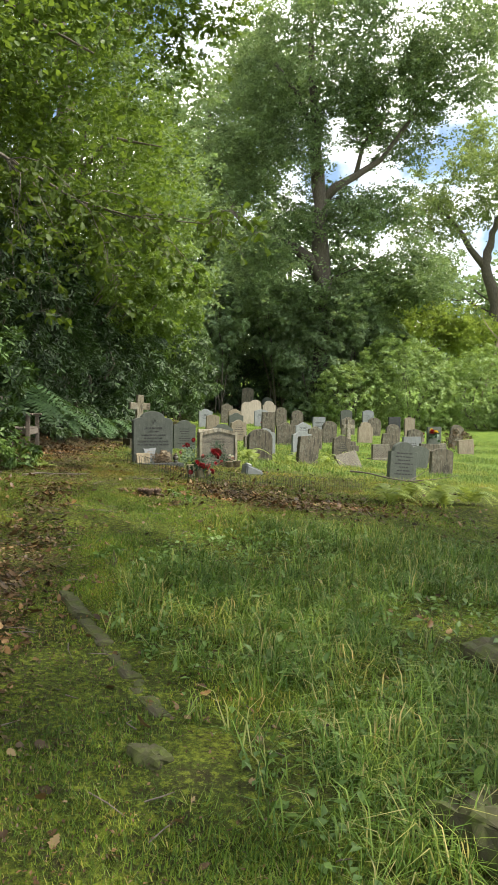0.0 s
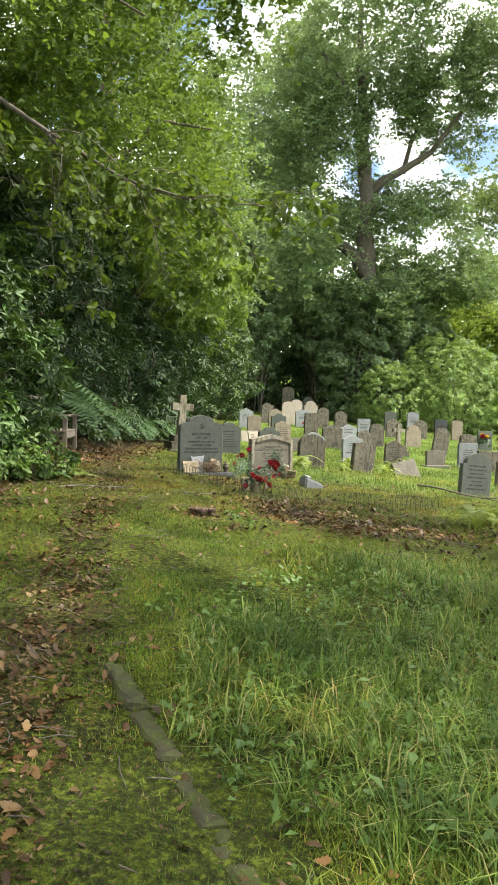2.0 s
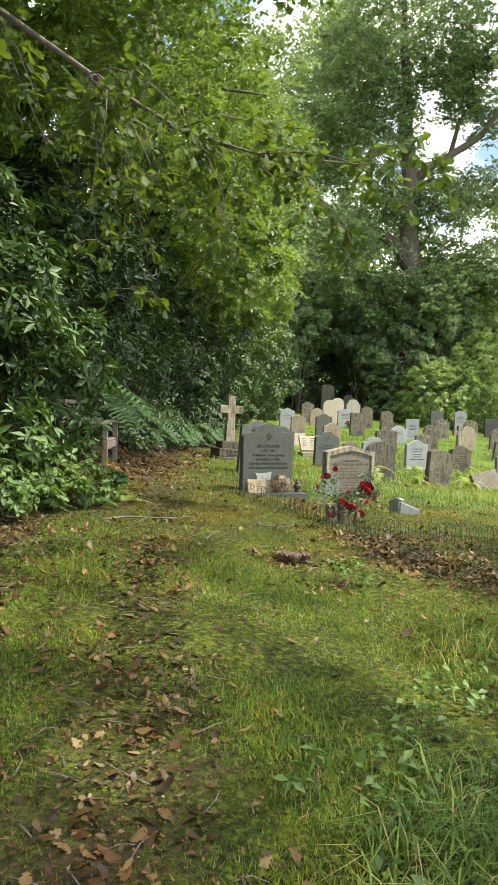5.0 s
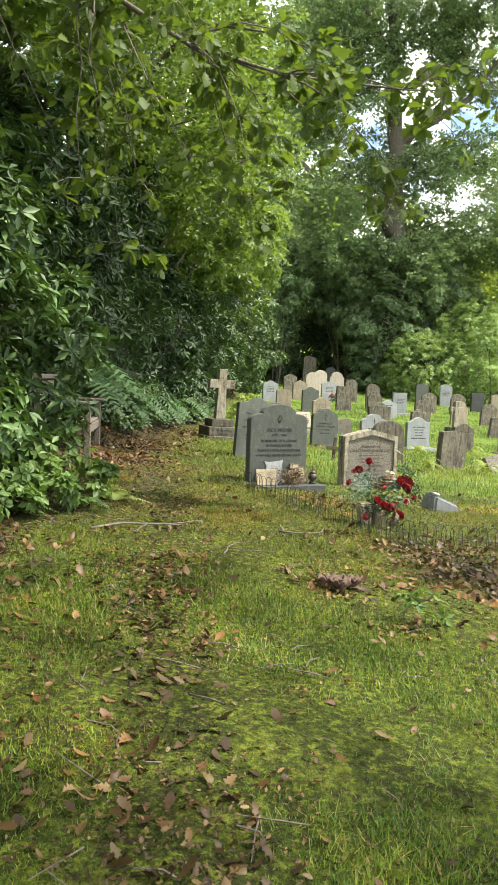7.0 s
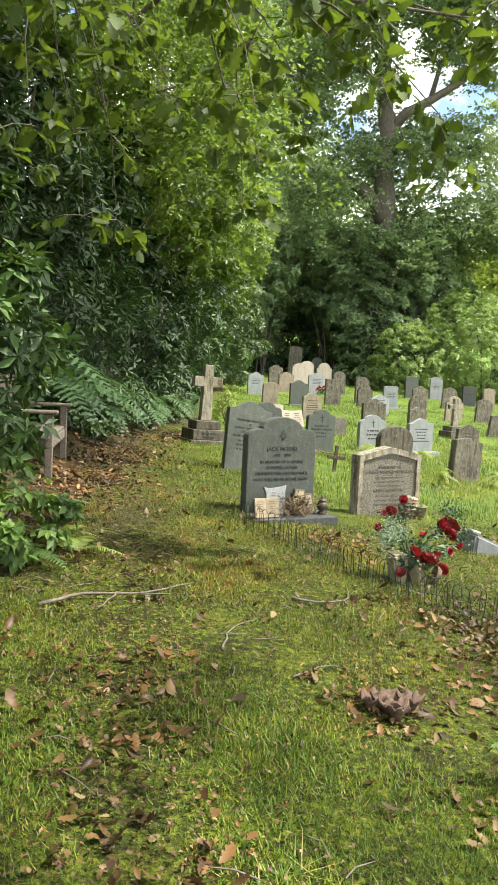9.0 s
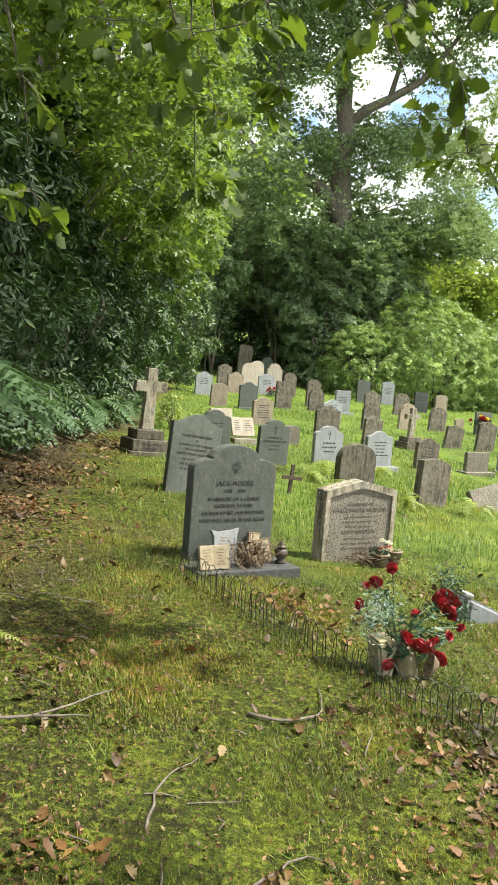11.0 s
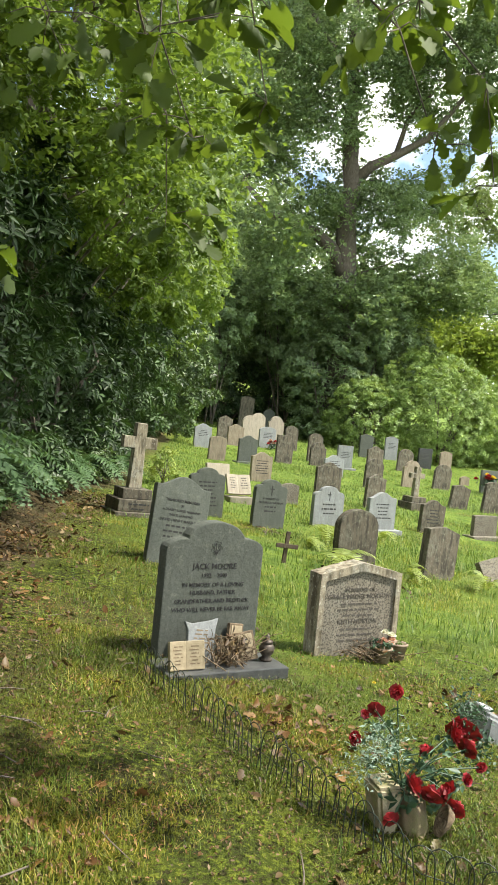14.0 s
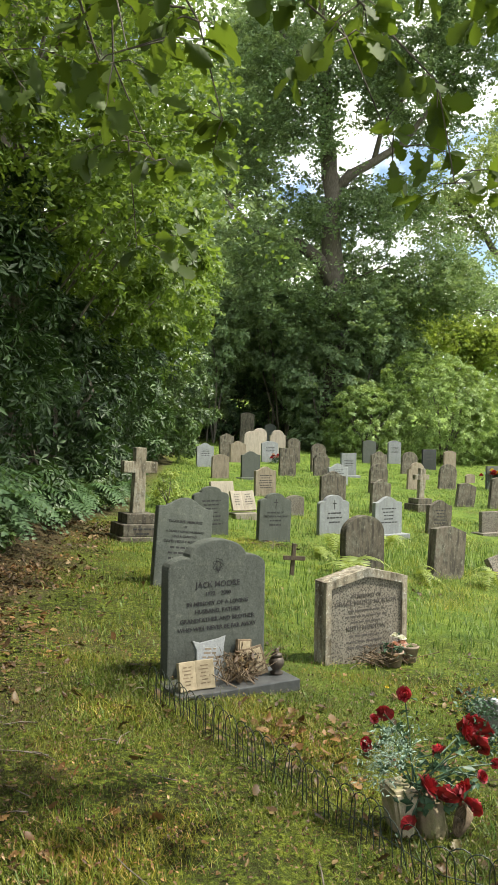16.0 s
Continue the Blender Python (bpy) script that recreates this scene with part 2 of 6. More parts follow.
def empty(name, m, label, category, group="", kind=""):
    ob = new(name)
    ob.empty_display_size = 0.1
    ob.matrix_world = m
    return tagged(ob, label, category, group, kind)


def unit(v):
    return v / np.maximum(np.linalg.norm(v, axis=-1, keepdims=True), 1e-6)


def leaf_arrays(rng, centre, axis, normal, length, width, fold=0.18):
    """Folded leaves of four corners: foot, side, tip, side."""
    axis = unit(axis)
    side = unit(np.cross(axis, normal))
    up = np.cross(side, axis)
    L, W = length[:, None], width[:, None]
    foot = centre - axis * L * 0.5
    tip = centre + axis * L * 0.5 - up * L * 0.08
    a = centre + side * W * 0.5 + up * W * fold
    b = centre - side * W * 0.5 + up * W * fold
    v = np.stack((foot, a, tip, b), 1).reshape(-1, 3)
    i = np.arange(len(centre), dtype=np.int32)[:, None] * 4
    return v, np.concatenate((i, i + 1, i + 2, i, i + 2, i + 3), 1).ravel()


def leaves(name, rng, centre, length, mat, parent=None, ratio=0.6, outward=None, droop=0.0):
    n = len(centre)
    axis = rng.normal(size=(n, 3))
    axis[:, 2] = axis[:, 2] * 0.6 - droop
    normal = rng.normal(size=(n, 3)) * 0.7 + np.array((0, 0, 0.7))
    if outward is not None:
        normal = normal + outward
    le = length * rng.uniform(0.6, 1.35, n)
    v, l = leaf_arrays(rng, centre, axis, normal, le, le * ratio)
    return soup(name, v, l, 3, mat, parent)


def tube_into(bm, points, radii, sides=8):
    """A tapered tube along points."""
    rings = []
    pts = [Vector(p) for p in points]
    for i, (p, r) in enumerate(zip(pts, radii)):
        d = (pts[min(i + 1, len(pts) - 1)] - pts[max(i - 1, 0)]).normalized()
        s = d.cross(Vector((0.13, 0.31, 0.94)))
        if s.length < 1e-3:
            s = d.cross(Vector((1, 0, 0)))
        s.normalize()
        t = d.cross(s)
        rings.append([bm.verts.new(p + (s * math.cos(a) + t * math.sin(a)) * r) for a in (2 * math.pi * k / sides for k in range(sides))])
    for a, b in zip(rings, rings[1:]):
        for k in range(sides):
            bm.faces.new((a[k], a[(k + 1) % sides], b[(k + 1) % sides], b[k]))
    if radii[-1] > 0.003:
        bm.faces.new(rings[-1])
    if len(rings) > 1:
        bm.faces.new(rings[0][::-1])


# ---- ground ----
def ground_material():
    m, nt, p, out = material("mossy_turf")
    big = noise_node(nt, 0.55, 6, 0.62)
    mid = noise_node(nt, 3.2, 6, 0.65)
    fine = noise_node(nt, 45, 5, 0.7)
    tuft = noise_node(nt, 95, 4, 0.75)
    turf = ramp(nt, mid.outputs["Fac"], ((0.34, (0.048, 0.046, 0.016)), (0.46, (0.058, 0.080, 0.013)), (0.56, (0.090, 0.122, 0.015)), (0.68, (0.150, 0.175, 0.020))))
    turf = mix(nt, ramp(nt, tuft.outputs["Fac"], ((0.40, (0.75, 0.75, 0.75)), (0.62, (0, 0, 0)))), turf, (0.03, 0.034, 0.010))
    clod = noise_node(nt, 30, 5, 0.7)
    turf = mix(nt, ramp(nt, clod.outputs["Fac"], ((0.52, (0, 0, 0)), (0.62, (0.8, 0.8, 0.8)))), turf, (0.18, 0.21, 0.028))
    turf = mix(nt, ramp(nt, clod.outputs["Fac"], ((0.38, (0.85, 0.85, 0.85)), (0.47, (0, 0, 0)))), turf, (0.030, 0.024, 0.012))
    field = ramp(nt, mid.outputs["Fac"], ((0.35, (0.065, 0.115, 0.020)), (0.65, (0.16, 0.22, 0.036))))
    earth = ramp(nt, fine.outputs["Fac"], ((0.3, (0.030, 0.021, 0.013)), (0.7, (0.105, 0.075, 0.045))))
    geo = nt.nodes.new("ShaderNodeNewGeometry")
    sep = nt.nodes.new("ShaderNodeSeparateXYZ")
    nt.links.new(geo.outputs["Position"], sep.inputs[0])
    # the trodden way: x = -0.62 - 0.17 y
    line = nt.nodes.new("ShaderNodeMath")
    line.operation = "MULTIPLY_ADD"
    nt.links.new(sep.outputs["Y"], line.inputs[0])
    line.inputs[1].default_value = 0.17
    nt.links.new(sep.outputs["X"], line.inputs[2])
    off = nt.nodes.new("ShaderNodeMath")
    off.operation = "ADD"
    off.inputs[1].default_value = 0.62
    nt.links.new(line.outputs[0], off.inputs[0])
    ab = nt.nodes.new("ShaderNodeMath")
    ab.operation = "ABSOLUTE"
    nt.links.new(off.outputs[0], ab.inputs[0])
    mr = nt.nodes.new("ShaderNodeMapRange")
    mr.inputs["From Min"].default_value, mr.inputs["From Max"].default_value = 0.15, 0.75
    mr.inputs["To Min"].default_value, mr.inputs["To Max"].default_value = 0.05, 0.0
    nt.links.new(ab.outputs[0], mr.inputs["Value"])
    worn = nt.nodes.new("ShaderNodeMath")
    worn.operation = "ADD"
    nt.links.new(big.outputs["Fac"], worn.inputs[0])
    nt.links.new(mr.outputs[0], worn.inputs[1])
    # leaf mould under the bushes of the bank
    bank = nt.nodes.new("ShaderNodeMapRange")
    bank.inputs["From Min"].default_value, bank.inputs["From Max"].default_value = -2.7, -3.5
    bank.inputs["To Min"].default_value, bank.inputs["To Max"].default_value = 0.0, 0.4
    nt.links.new(sep.outputs["X"], bank.inputs["Value"])
    both = nt.nodes.new("ShaderNodeMath")
    both.operation = "ADD"
    nt.links.new(worn.outputs[0], both.inputs[0])
    nt.links.new(bank.outputs[0], both.inputs[1])
    worn = both
    half = nt.nodes.new("ShaderNodeMath")
    half.operation = "MULTIPLY_ADD"
    nt.links.new(mid.outputs["Fac"], half.inputs[0])
    half.inputs[1].default_value = 0.35
    nt.links.new(worn.outputs[0], half.inputs[2])
    bare = ramp(nt, half.outputs[0], ((0.775, (0, 0, 0)), (0.92, (0.8, 0.8, 0.8))))
    # lush grass among the headstones
    lush = nt.nodes.new("ShaderNodeMapRange")
    lush.inputs["From Min"].default_value, lush.inputs["From Max"].default_value = 11.0, 18.5
    nt.links.new(sep.outputs["Y"], lush.inputs["Value"])
    open_x = nt.nodes.new("ShaderNodeMapRange")
    open_x.inputs["From Min"].default_value, open_x.inputs["From Max"].default_value = -3.0, -0.8
    open_x.inputs["To Min"].default_value = -0.75
    open_x.inputs["To Max"].default_value = 0.0
    nt.links.new(sep.outputs["X"], open_x.inputs["Value"])
    shade = nt.nodes.new("ShaderNodeMath")
    shade.operation = "ADD"
    nt.links.new(lush.outputs[0], shade.inputs[0])
    nt.links.new(open_x.outputs[0], shade.inputs[1])
    lush = shade
    ragged = nt.nodes.new("ShaderNodeMath")
    ragged.operation = "MULTIPLY_ADD"
    nt.links.new(big.outputs["Fac"], ragged.inputs[0])
    ragged.inputs[1].default_value = 1.2
    nt.links.new(lush.outputs[0], ragged.inputs[2])
    turf = mix(nt, ramp(nt, ragged.outputs[0], ((0.65, (0, 0, 0)), (1.0, (1, 1, 1)))), turf, field)
    col = mix(nt, bare, turf, earth)
    nt.links.new(col, p.inputs["Base Color"])
    p.inputs["Roughness"].default_value = 0.95
    p.inputs["Specular IOR Level"].default_value = 0.1
    bump(nt, p, clod.outputs["Fac"], 1.0, 0.05)
    return m


def axis_steps(lo, hi, near_lo, near_hi, fine, coarse):
    a = list(np.arange(near_lo, near_hi, fine)) + [near_hi]
    x, s = near_hi, fine
    while x < hi:
        s = min(s * 1.3, coarse)
        x += s
        a.append(x)
    x, s = near_lo, fine
    while x > lo:
        s = min(s * 1.3, coarse)
        x -= s
        a.insert(0, x)
    return np.array(a)


def build_ground():
    xs, ys = axis_steps(-400, 400, -6, 9, 0.12, 60), axis_steps(-200, 700, -2, 24, 0.12, 60)
    X, Y = np.meshgrid(xs, ys)
    Z = ground_z(X, Y)
    near = np.clip(1.2 - np.hypot(X, Y - 12) / 40, 0, 1)
    bumps = np.array([noise.fractal(Vector((x * 0.9, y * 0.9, 0)), 1.0, 2.0, 4) if a > 0 else 0 for x, y, a in zip(X.ravel(), Y.ravel(), near.ravel())]).reshape(X.shape)
    Z = Z + 0.025 * bumps * near
    v = np.stack((X, Y, Z), -1).reshape(-1, 3)
    nx = len(xs)
    i = (np.arange(len(ys) - 1)[:, None] * nx + np.arange(nx - 1)[None]).ravel()
    l = np.stack((i, i + 1, i + nx + 1, i + nx), 1).ravel()
    ob = soup("ground", v, l, 4, ground_material(), smooth=True)
    return tagged(ob, "mossy turf strewn with dead leaves on a gentle slope", "ground", kind="structure")


build_ground()


def scatter(rng, n, x0, x1, y0, y1):
    return rng.uniform(x0, x1, n), rng.uniform(y0, y1, n)


def blades(rng, x, y, height, width, lean=0.45, single=False):
    n = len(x)
    base = np.stack((x, y, ground_z(x, y) - 0.01), 1)
    a = rng.uniform(0, 2 * np.pi, n)
    d = np.stack((np.cos(a), np.sin(a), np.zeros(n)), 1)
    s = np.stack((-np.sin(a), np.cos(a), np.zeros(n)), 1)
    k = rng.uniform(0.1, 1, n)[:, None] * lean
    h = height[:, None]
    up = np.array((0, 0, 1.0))
    mid = base + up * h * 0.6 + d * h * k * 0.35
    tip = base + up * h * (1 - 0.35 * k) + d * h * k * 1.1
    w = width[:, None]
    if single:
        v = np.stack((base - s * w / 2, base + s * w / 2, tip), 1).reshape(-1, 3)
        return v, np.arange(n * 3, dtype=np.int32)
    v = np.stack((base - s * w / 2, base + s * w / 2, mid + s * w * 0.4, mid - s * w * 0.4, tip), 1).reshape(-1, 3)
    i = np.arange(n, dtype=np.int32)[:, None] * 5
    return v, np.concatenate((i, i + 1, i + 2, i, i + 2, i + 3, i + 3, i + 2, i + 4), 1).ravel()


def cheap_noise(x, y, s):
    return (np.sin(x * s + 1.3 * np.sin(y * s * 0.7)) + np.sin(y * s * 1.13 + 1.7 * np.sin(x * s * 0.61 + 2)) + np.sin((x + y) * s * 0.77 + 0.5)) / 3


def trodden(x, y):
    """How far a place lies from the middle of the worn way."""
    return np.abs(x + 0.62 + 0.17 * y)


def kerb_line(y):
    """The edge of the rank grass, along the old kerb."""
    return np.where(y < 4.8, -1.05 + 0.52 * (4.76 - y), -1.05 + 0.16 * (y - 4.8) ** 2)


def build_grass():
    rng = np.random.default_rng(4)
    # close-cropped moss and grass along the way
    x, y = scatter(rng, 720000, -2.9, 2.2, 1.7, 12.4)
    x2, y2 = scatter(rng, 90000, -3.3, -1.0, 12.6, 20)
    x, y = np.concatenate((x, x2)), np.concatenate((y, y2))
    keep = (cheap_noise(x, y, 2.1) + 0.6 * cheap_noise(x, y, 7.3) + rng.normal(0, 0.4, len(x)) > -0.62) & (trodden(x, y) > rng.uniform(0, 0.38, len(x)))
    x, y = x[keep], y[keep]
    v, l = blades(rng, x, y, rng.uniform(0.016, 0.05, len(x)) * np.clip(0.9 + 0.5 * cheap_noise(x, y, 5.0), 0.4, 1.5), rng.uniform(0.004, 0.0075, len(x)), 1.1, True)
    dry = np.repeat(y + 0.9 * cheap_noise(x, y, 1.1) + rng.normal(0, 0.9, len(x)) > 8.6, 3)
    for name, pick, mat, label in (("short_grass", ~dry, MOSS, "short mossy grass of the trodden turf"), ("dry_short_grass", dry, MOSS_DRY, "short yellowed mossy grass before the graves")):
        w = v[pick]
        tagged(soup(name, w, np.arange(len(w), dtype=np.int32), 3, mat), label, "grass", kind="stuff")
    # softer green tufts standing out of the moss
    cx, cy = scatter(rng, 5200, -3.2, 2.4, 1.8, 13.0)
    keep = (cheap_noise(cx, cy, 1.7) + rng.normal(0, 0.35, len(cx)) > 0.12) & (trodden(cx, cy) > 0.25)
    cx, cy = cx[keep], cy[keep]
    m = 26
    n = len(cx) * m
    x, y = np.repeat(cx, m) + rng.normal(0, 0.035, n), np.repeat(cy, m) + rng.normal(0, 0.035, n)
    tall = np.repeat(rng.uniform(0.5, 1.15, len(cx)), m)
    v, l = blades(rng, x, y, tall * rng.uniform(0.035, 0.085, n), rng.uniform(0.003, 0.006, n), 1.6, True)
    tagged(soup("grass_tufts", v, l, 3, GRASS), "soft green grass tufts in the moss", "grass", kind="stuff")
    # tufts of rank grass beside the way
    cx, cy = scatter(rng, 3600, -0.75, 4.0, 1.4, 7.4)
    keep = (cx > kerb_line(cy) + rng.normal(0.0, 0.09, len(cx))) & (cheap_noise(cx, cy, 2.3) + rng.normal(0, 0.3, len(cx)) > -0.15)
    cx, cy = cx[keep], cy[keep]
    m = 22
    n = len(cx) * m
    tall = np.repeat(rng.uniform(0.35, 1.0, len(cx)), m)
    x = np.repeat(cx, m) + rng.normal(0, 0.035, n)
    y = np.repeat(cy, m) + rng.normal(0, 0.035, n)
    v, l = blades(rng, x, y, tall * rng.uniform(0.09, 0.28, n), rng.uniform(0.003, 0.0075, n), 1.8)
    tagged(soup("long_grass", v, l, 3, GRASS), "rank long green grass over old graves", "grass", kind="stuff")
    # broad weeds between the tufts
    x, y = scatter(rng, 13000, -0.8, 4.0, 1.4, 7.2)
    keep = (x > kerb_line(y) + 0.04) & (cheap_noise(x, y, 3.1) + rng.normal(0, 0.3, len(x)) < 0.35)
    x, y = x[keep], y[keep]
    c = np.stack((x, y, ground_z(x, y) + rng.uniform(0.005, 0.085, len(x))), 1)
    tagged(leaves("weeds", rng, c, 0.044, WEED, None, 0.62, np.tile((0, 0, 1.3), (len(c), 1))), "low broad-leaved weeds and ivy under the long grass", "weeds", kind="stuff")
    # larger dock and bramble leaves low among the weeds
    x, y = scatter(rng, 260, -0.5, 2.6, 1.6, 5.6)
    keep = x > kerb_line(y) + 0.15
    x, y = x[keep], y[keep]
    c = np.stack((x, y, ground_z(x, y) + rng.uniform(0.05, 0.15, len(x))), 1)
    tagged(leaves("dock_leaves", rng, c, 0.072, WEED, None, 0.42, np.tile((0, -0.2, 1.6), (len(c), 1))), "broad green dock leaves among the long grass", "weeds", kind="stuff")
    # meadow among the headstones
    x, y = scatter(rng, 260000, -3.0, 11, 11.3, 46)
    keep = (rng.uniform(0, 1, len(x)) < np.clip(1.15 - (y - 11) / 50, 0.3, 1)) & (cheap_noise(x, y, 1.9) + rng.normal(0, 0.4, len(x)) > -0.6) & (x > -2.9 + 1.3 * np.clip(20 - y, 0, 1.0) * rng.uniform(0, 1, len(x)))
    x, y = x[keep], y[keep]
    tall = np.clip(0.6 + 0.5 * cheap_noise(x, y, 1.3), 0.2, 1.1) * np.clip((y - 10.5) / 4, 0.35, 1)
    v, l = blades(rng, x, y, tall * rng.uniform(0.05, 0.20, len(x)), rng.uniform(0.004, 0.010, len(x)), 1.1)
    tagged(soup("meadow_grass", v, l, 3, MEADOW), "sunlit meadow grass between the headstones", "grass", kind="stuff")
    # thick tufts in the sunlit turf nearest the way
    cx, cy = scatter(rng, 9000, -2.2, 6.0, 11.4, 24.0)
    keep = (cheap_noise(cx, cy, 1.5) + rng.normal(0, 0.35, len(cx)) > -0.1) & (cx > -1.9 - 0.25 * (cy < 12.2))
    cx, cy = cx[keep], cy[keep]
    m = 24
    n = len(cx) * m
    x, y = np.repeat(cx, m) + rng.normal(0, 0.06, n), np.repeat(cy, m) + rng.normal(0, 0.06, n)
    tall = np.repeat(rng.uniform(0.4, 1.1, len(cx)) * np.clip(0.75 + 0.5 * cheap_noise(cx, cy, 1.1), 0.4, 1.2), m)
    v, l = blades(rng, x, y, tall * rng.uniform(0.05, 0.16, n), rng.uniform(0.003, 0.0065, n), 1.7, True)
    tagged(soup("tufted_grass", v, l, 3, TUFT), "yellow-green tufts of sunlit grass round the graves", "grass", kind="stuff")


build_grass()


# ---- headstones ----
def outline(style, w, h):
    """Outline of a headstone, from its foot on one side over the top to the other."""
    a = w / 2
    if style == "arch":
        r = a
        top = [(-r * math.cos(t), h - r * 0.75 + r * 0.75 * math.sin(t)) for t in np.linspace(0, math.pi, 17)]
    elif style == "segment":
        rise = 0.13 * w
        top = [(x, h - rise * (x / a) ** 2) for x in np.linspace(-a, a, 13)]
    elif style == "gable":
        top = [(-a, h - 0.11 * w), (-a * 0.12, h - 0.01 * w), (0, h), (a * 0.12, h - 0.01 * w), (a, h - 0.11 * w)]
    elif style == "scallop":
        left = [(-a + 0.42 * a * u, h - 0.52 * a + 0.22 * a * math.sqrt(1 - (1 - u) ** 2)) for u in (0, 0.04, 0.14, 0.3, 0.5, 0.75, 1.0)]
        left[-1] = (-0.58 * a, h - 0.305 * a)
        top = left + [(x * a, h - 0.36 * a + 0.36 * a * math.sqrt(1 - (x / 0.60) ** 2)) for x in np.linspace(-0.57, 0.57, 13)] + [(-px, pz) for px, pz in left[::-1]]
    elif style == "ogee":
        top = [(x * a, h - 0.17 * w * (0.5 - 0.5 * math.cos(math.pi * min(1, abs(x) * 1.15)))) for x in np.linspace(-1, 1, 17)]
    elif style == "shoulder":
        top = [(-a, h - 0.30 * w), (-a * 0.78, h - 0.30 * w)]
        top += [(-a * 0.78 * math.cos(t), h - 0.30 * w + 0.30 * w * math.sin(t)) for t in np.linspace(0.15, math.pi - 0.15, 13)]
        top += [(a * 0.78, h - 0.30 * w), (a, h - 0.30 * w)]
    else:
        top = [(-a, h), (a, h)]
    return [(-a, -0.12)] + top + [(a, -0.12)]


def slab(points, depth, bevel=0.008):
    """A slab with that outline in x and z, its face at y = -depth / 2."""
    bm = bmesh.new()
    vs = [bm.verts.new((x, -depth / 2, z)) for x, z in points]
    f = bm.faces.new(vs)
    out = bmesh.ops.extrude_face_region(bm, geom=[f])
    bmesh.ops.translate(bm, verts=[v for v in out["geom"] if isinstance(v, bmesh.types.BMVert)], vec=(0, depth, 0))
    bmesh.ops.recalc_face_normals(bm, faces=bm.faces)
    edges = [e for e in bm.edges if e.is_manifold and e.calc_face_angle(0) > 0.9]
    bmesh.ops.bevel(bm, geom=edges, offset=bevel, segments=2, profile=0.6, affect="EDGES")
    return bm


def box_into(bm, x0, x1, y0, y1, z0, z1):
    made = bmesh.ops.create_cube(bm, size=1)
    bmesh.ops.transform(bm, verts=made["verts"], matrix=Matrix.Translation(((x0 + x1) / 2, (y0 + y1) / 2, (z0 + z1) / 2)) @ Matrix.Diagonal((x1 - x0, y1 - y0, z1 - z0, 1)))
    return made["verts"]


def block(x0, x1, y0, y1, z0, z1, bevel=0.008):
    bm = bmesh.new()
    box_into(bm, x0, x1, y0, y1, z0, z1)
    bmesh.ops.bevel(bm, geom=bm.edges[:], offset=bevel, segments=2, profile=0.6, affect="EDGES")
    return bm


def lettering(text, size, parent, x, y, z, mat=None, name="inscription", spacing=1.0):
    """A line of cut letters on a face that looks towards -y, centred on x."""
    cu = bpy.data.curves.new(name, "FONT")
    cu.body, cu.size, cu.align_x, cu.extrude = text, size, "CENTER", 0.0012
    cu.space_character = spacing
    cu.resolution_u = 2
    cu.offset = 0.0004
    tmp = bpy.data.objects.new(name, cu)
    me = bpy.data.meshes.new_from_object(tmp)
    bpy.data.objects.remove(tmp)
    me.materials.clear()
    me.materials.append(mat or LETTER)
    ob = new(name, me)
    ob.parent = parent
    ob.matrix_local = pose(x, y, z, 90, 0, 0)
    return tagged(ob, kind="stuff")


def bars(rng, parent, w, z_top, rows, step, y, mat=None):
    """Writing too worn to read: short strokes in lines."""
    bm = bmesh.new()
    for r in range(rows):
        half = w * rng.uniform(0.45, 0.95) / 2
        x = -half
        while x < half:
            e = min(half, x + rng.uniform(0.02, 0.06))
            box_into(bm, x, e, y - 0.001, y + 0.004, z_top - r * step - step * 0.34, z_top - r * step)
            x = e + rng.uniform(0.008, 0.018)
    return tagged(part("inscription", bm, mat or LETTER, parent), kind="stuff")


STONE_WORDS = {GREY: "grey slate", PALE: "pale grey stone", TAN: "tan sandstone", CREAM: "cream limestone", BROWN: "weathered brown stone", GRANITE: "speckled granite", BLACK: "black polished granite"}
TOP_WORDS = {"arch": "round-topped", "segment": "curved-topped", "gable": "low-gabled", "scallop": "scalloped", "ogee": "wavy-topped", "shoulder": "shouldered", "flat": "square-topped"}


def headstone(x, y, w, h, style, mat, rz=27.0, lean=0.0, back=0.0, depth=0.085, rows=0, plinth=False, label=""):
    base = empty("headstone", pose(x, y, gz(x, y), -back, lean, rz),
                 label or TOP_WORDS[style] + " " + STONE_WORDS[mat] + " headstone" + (" leaning in the grass" if abs(lean) > 5 else " standing in the grass"), "headstone", "headstones of the churchyard")
    part("slab", slab(outline(style, w, h), depth), mat, base)
    if plinth:
        part("plinth", block(-w * 0.65, w * 0.65, -0.16, 0.14, -0.1, 0.06), mat, base)
    if rows:
        bars(random.Random(int(x * 100 + y * 10)), base, w * 0.72, h * 0.72, rows, 0.055, -depth / 2 - 0.0005)
    return base


# the back rows
headstone(-1.88, 33.7, 0.60, 0.77, "ogee", PALE, rows=4)
headstone(-1.41, 29.7, 0.51, 0.65, "segment", TAN, lean=2)
headstone(-1.15, 38.4, 0.60, 0.92, "ogee", BROWN)
headstone(-0.75, 36.9, 0.64, 0.78, "ogee", TAN)
headstone(-0.56, 30.2, 0.58, 0.78, "ogee", GREY, plinth=True)
headstone(-0.18, 39.0, 0.68, 1.05, "arch", CREAM)
headstone(0.45, 37.9, 0.70, 0.80, "segment", PALE, rows=4)
headstone(0.85, 39.5, 0.70, 1.15, "shoulder", CREAM)
headstone(0.20, 40.5, 0.62, 1.10, "arch", CREAM)
headstone(-0.24, 43.5, 0.68, 1.55, "segment", BROWN, lean=2, label="tall narrow brown stone slab in the shade of the bushes")
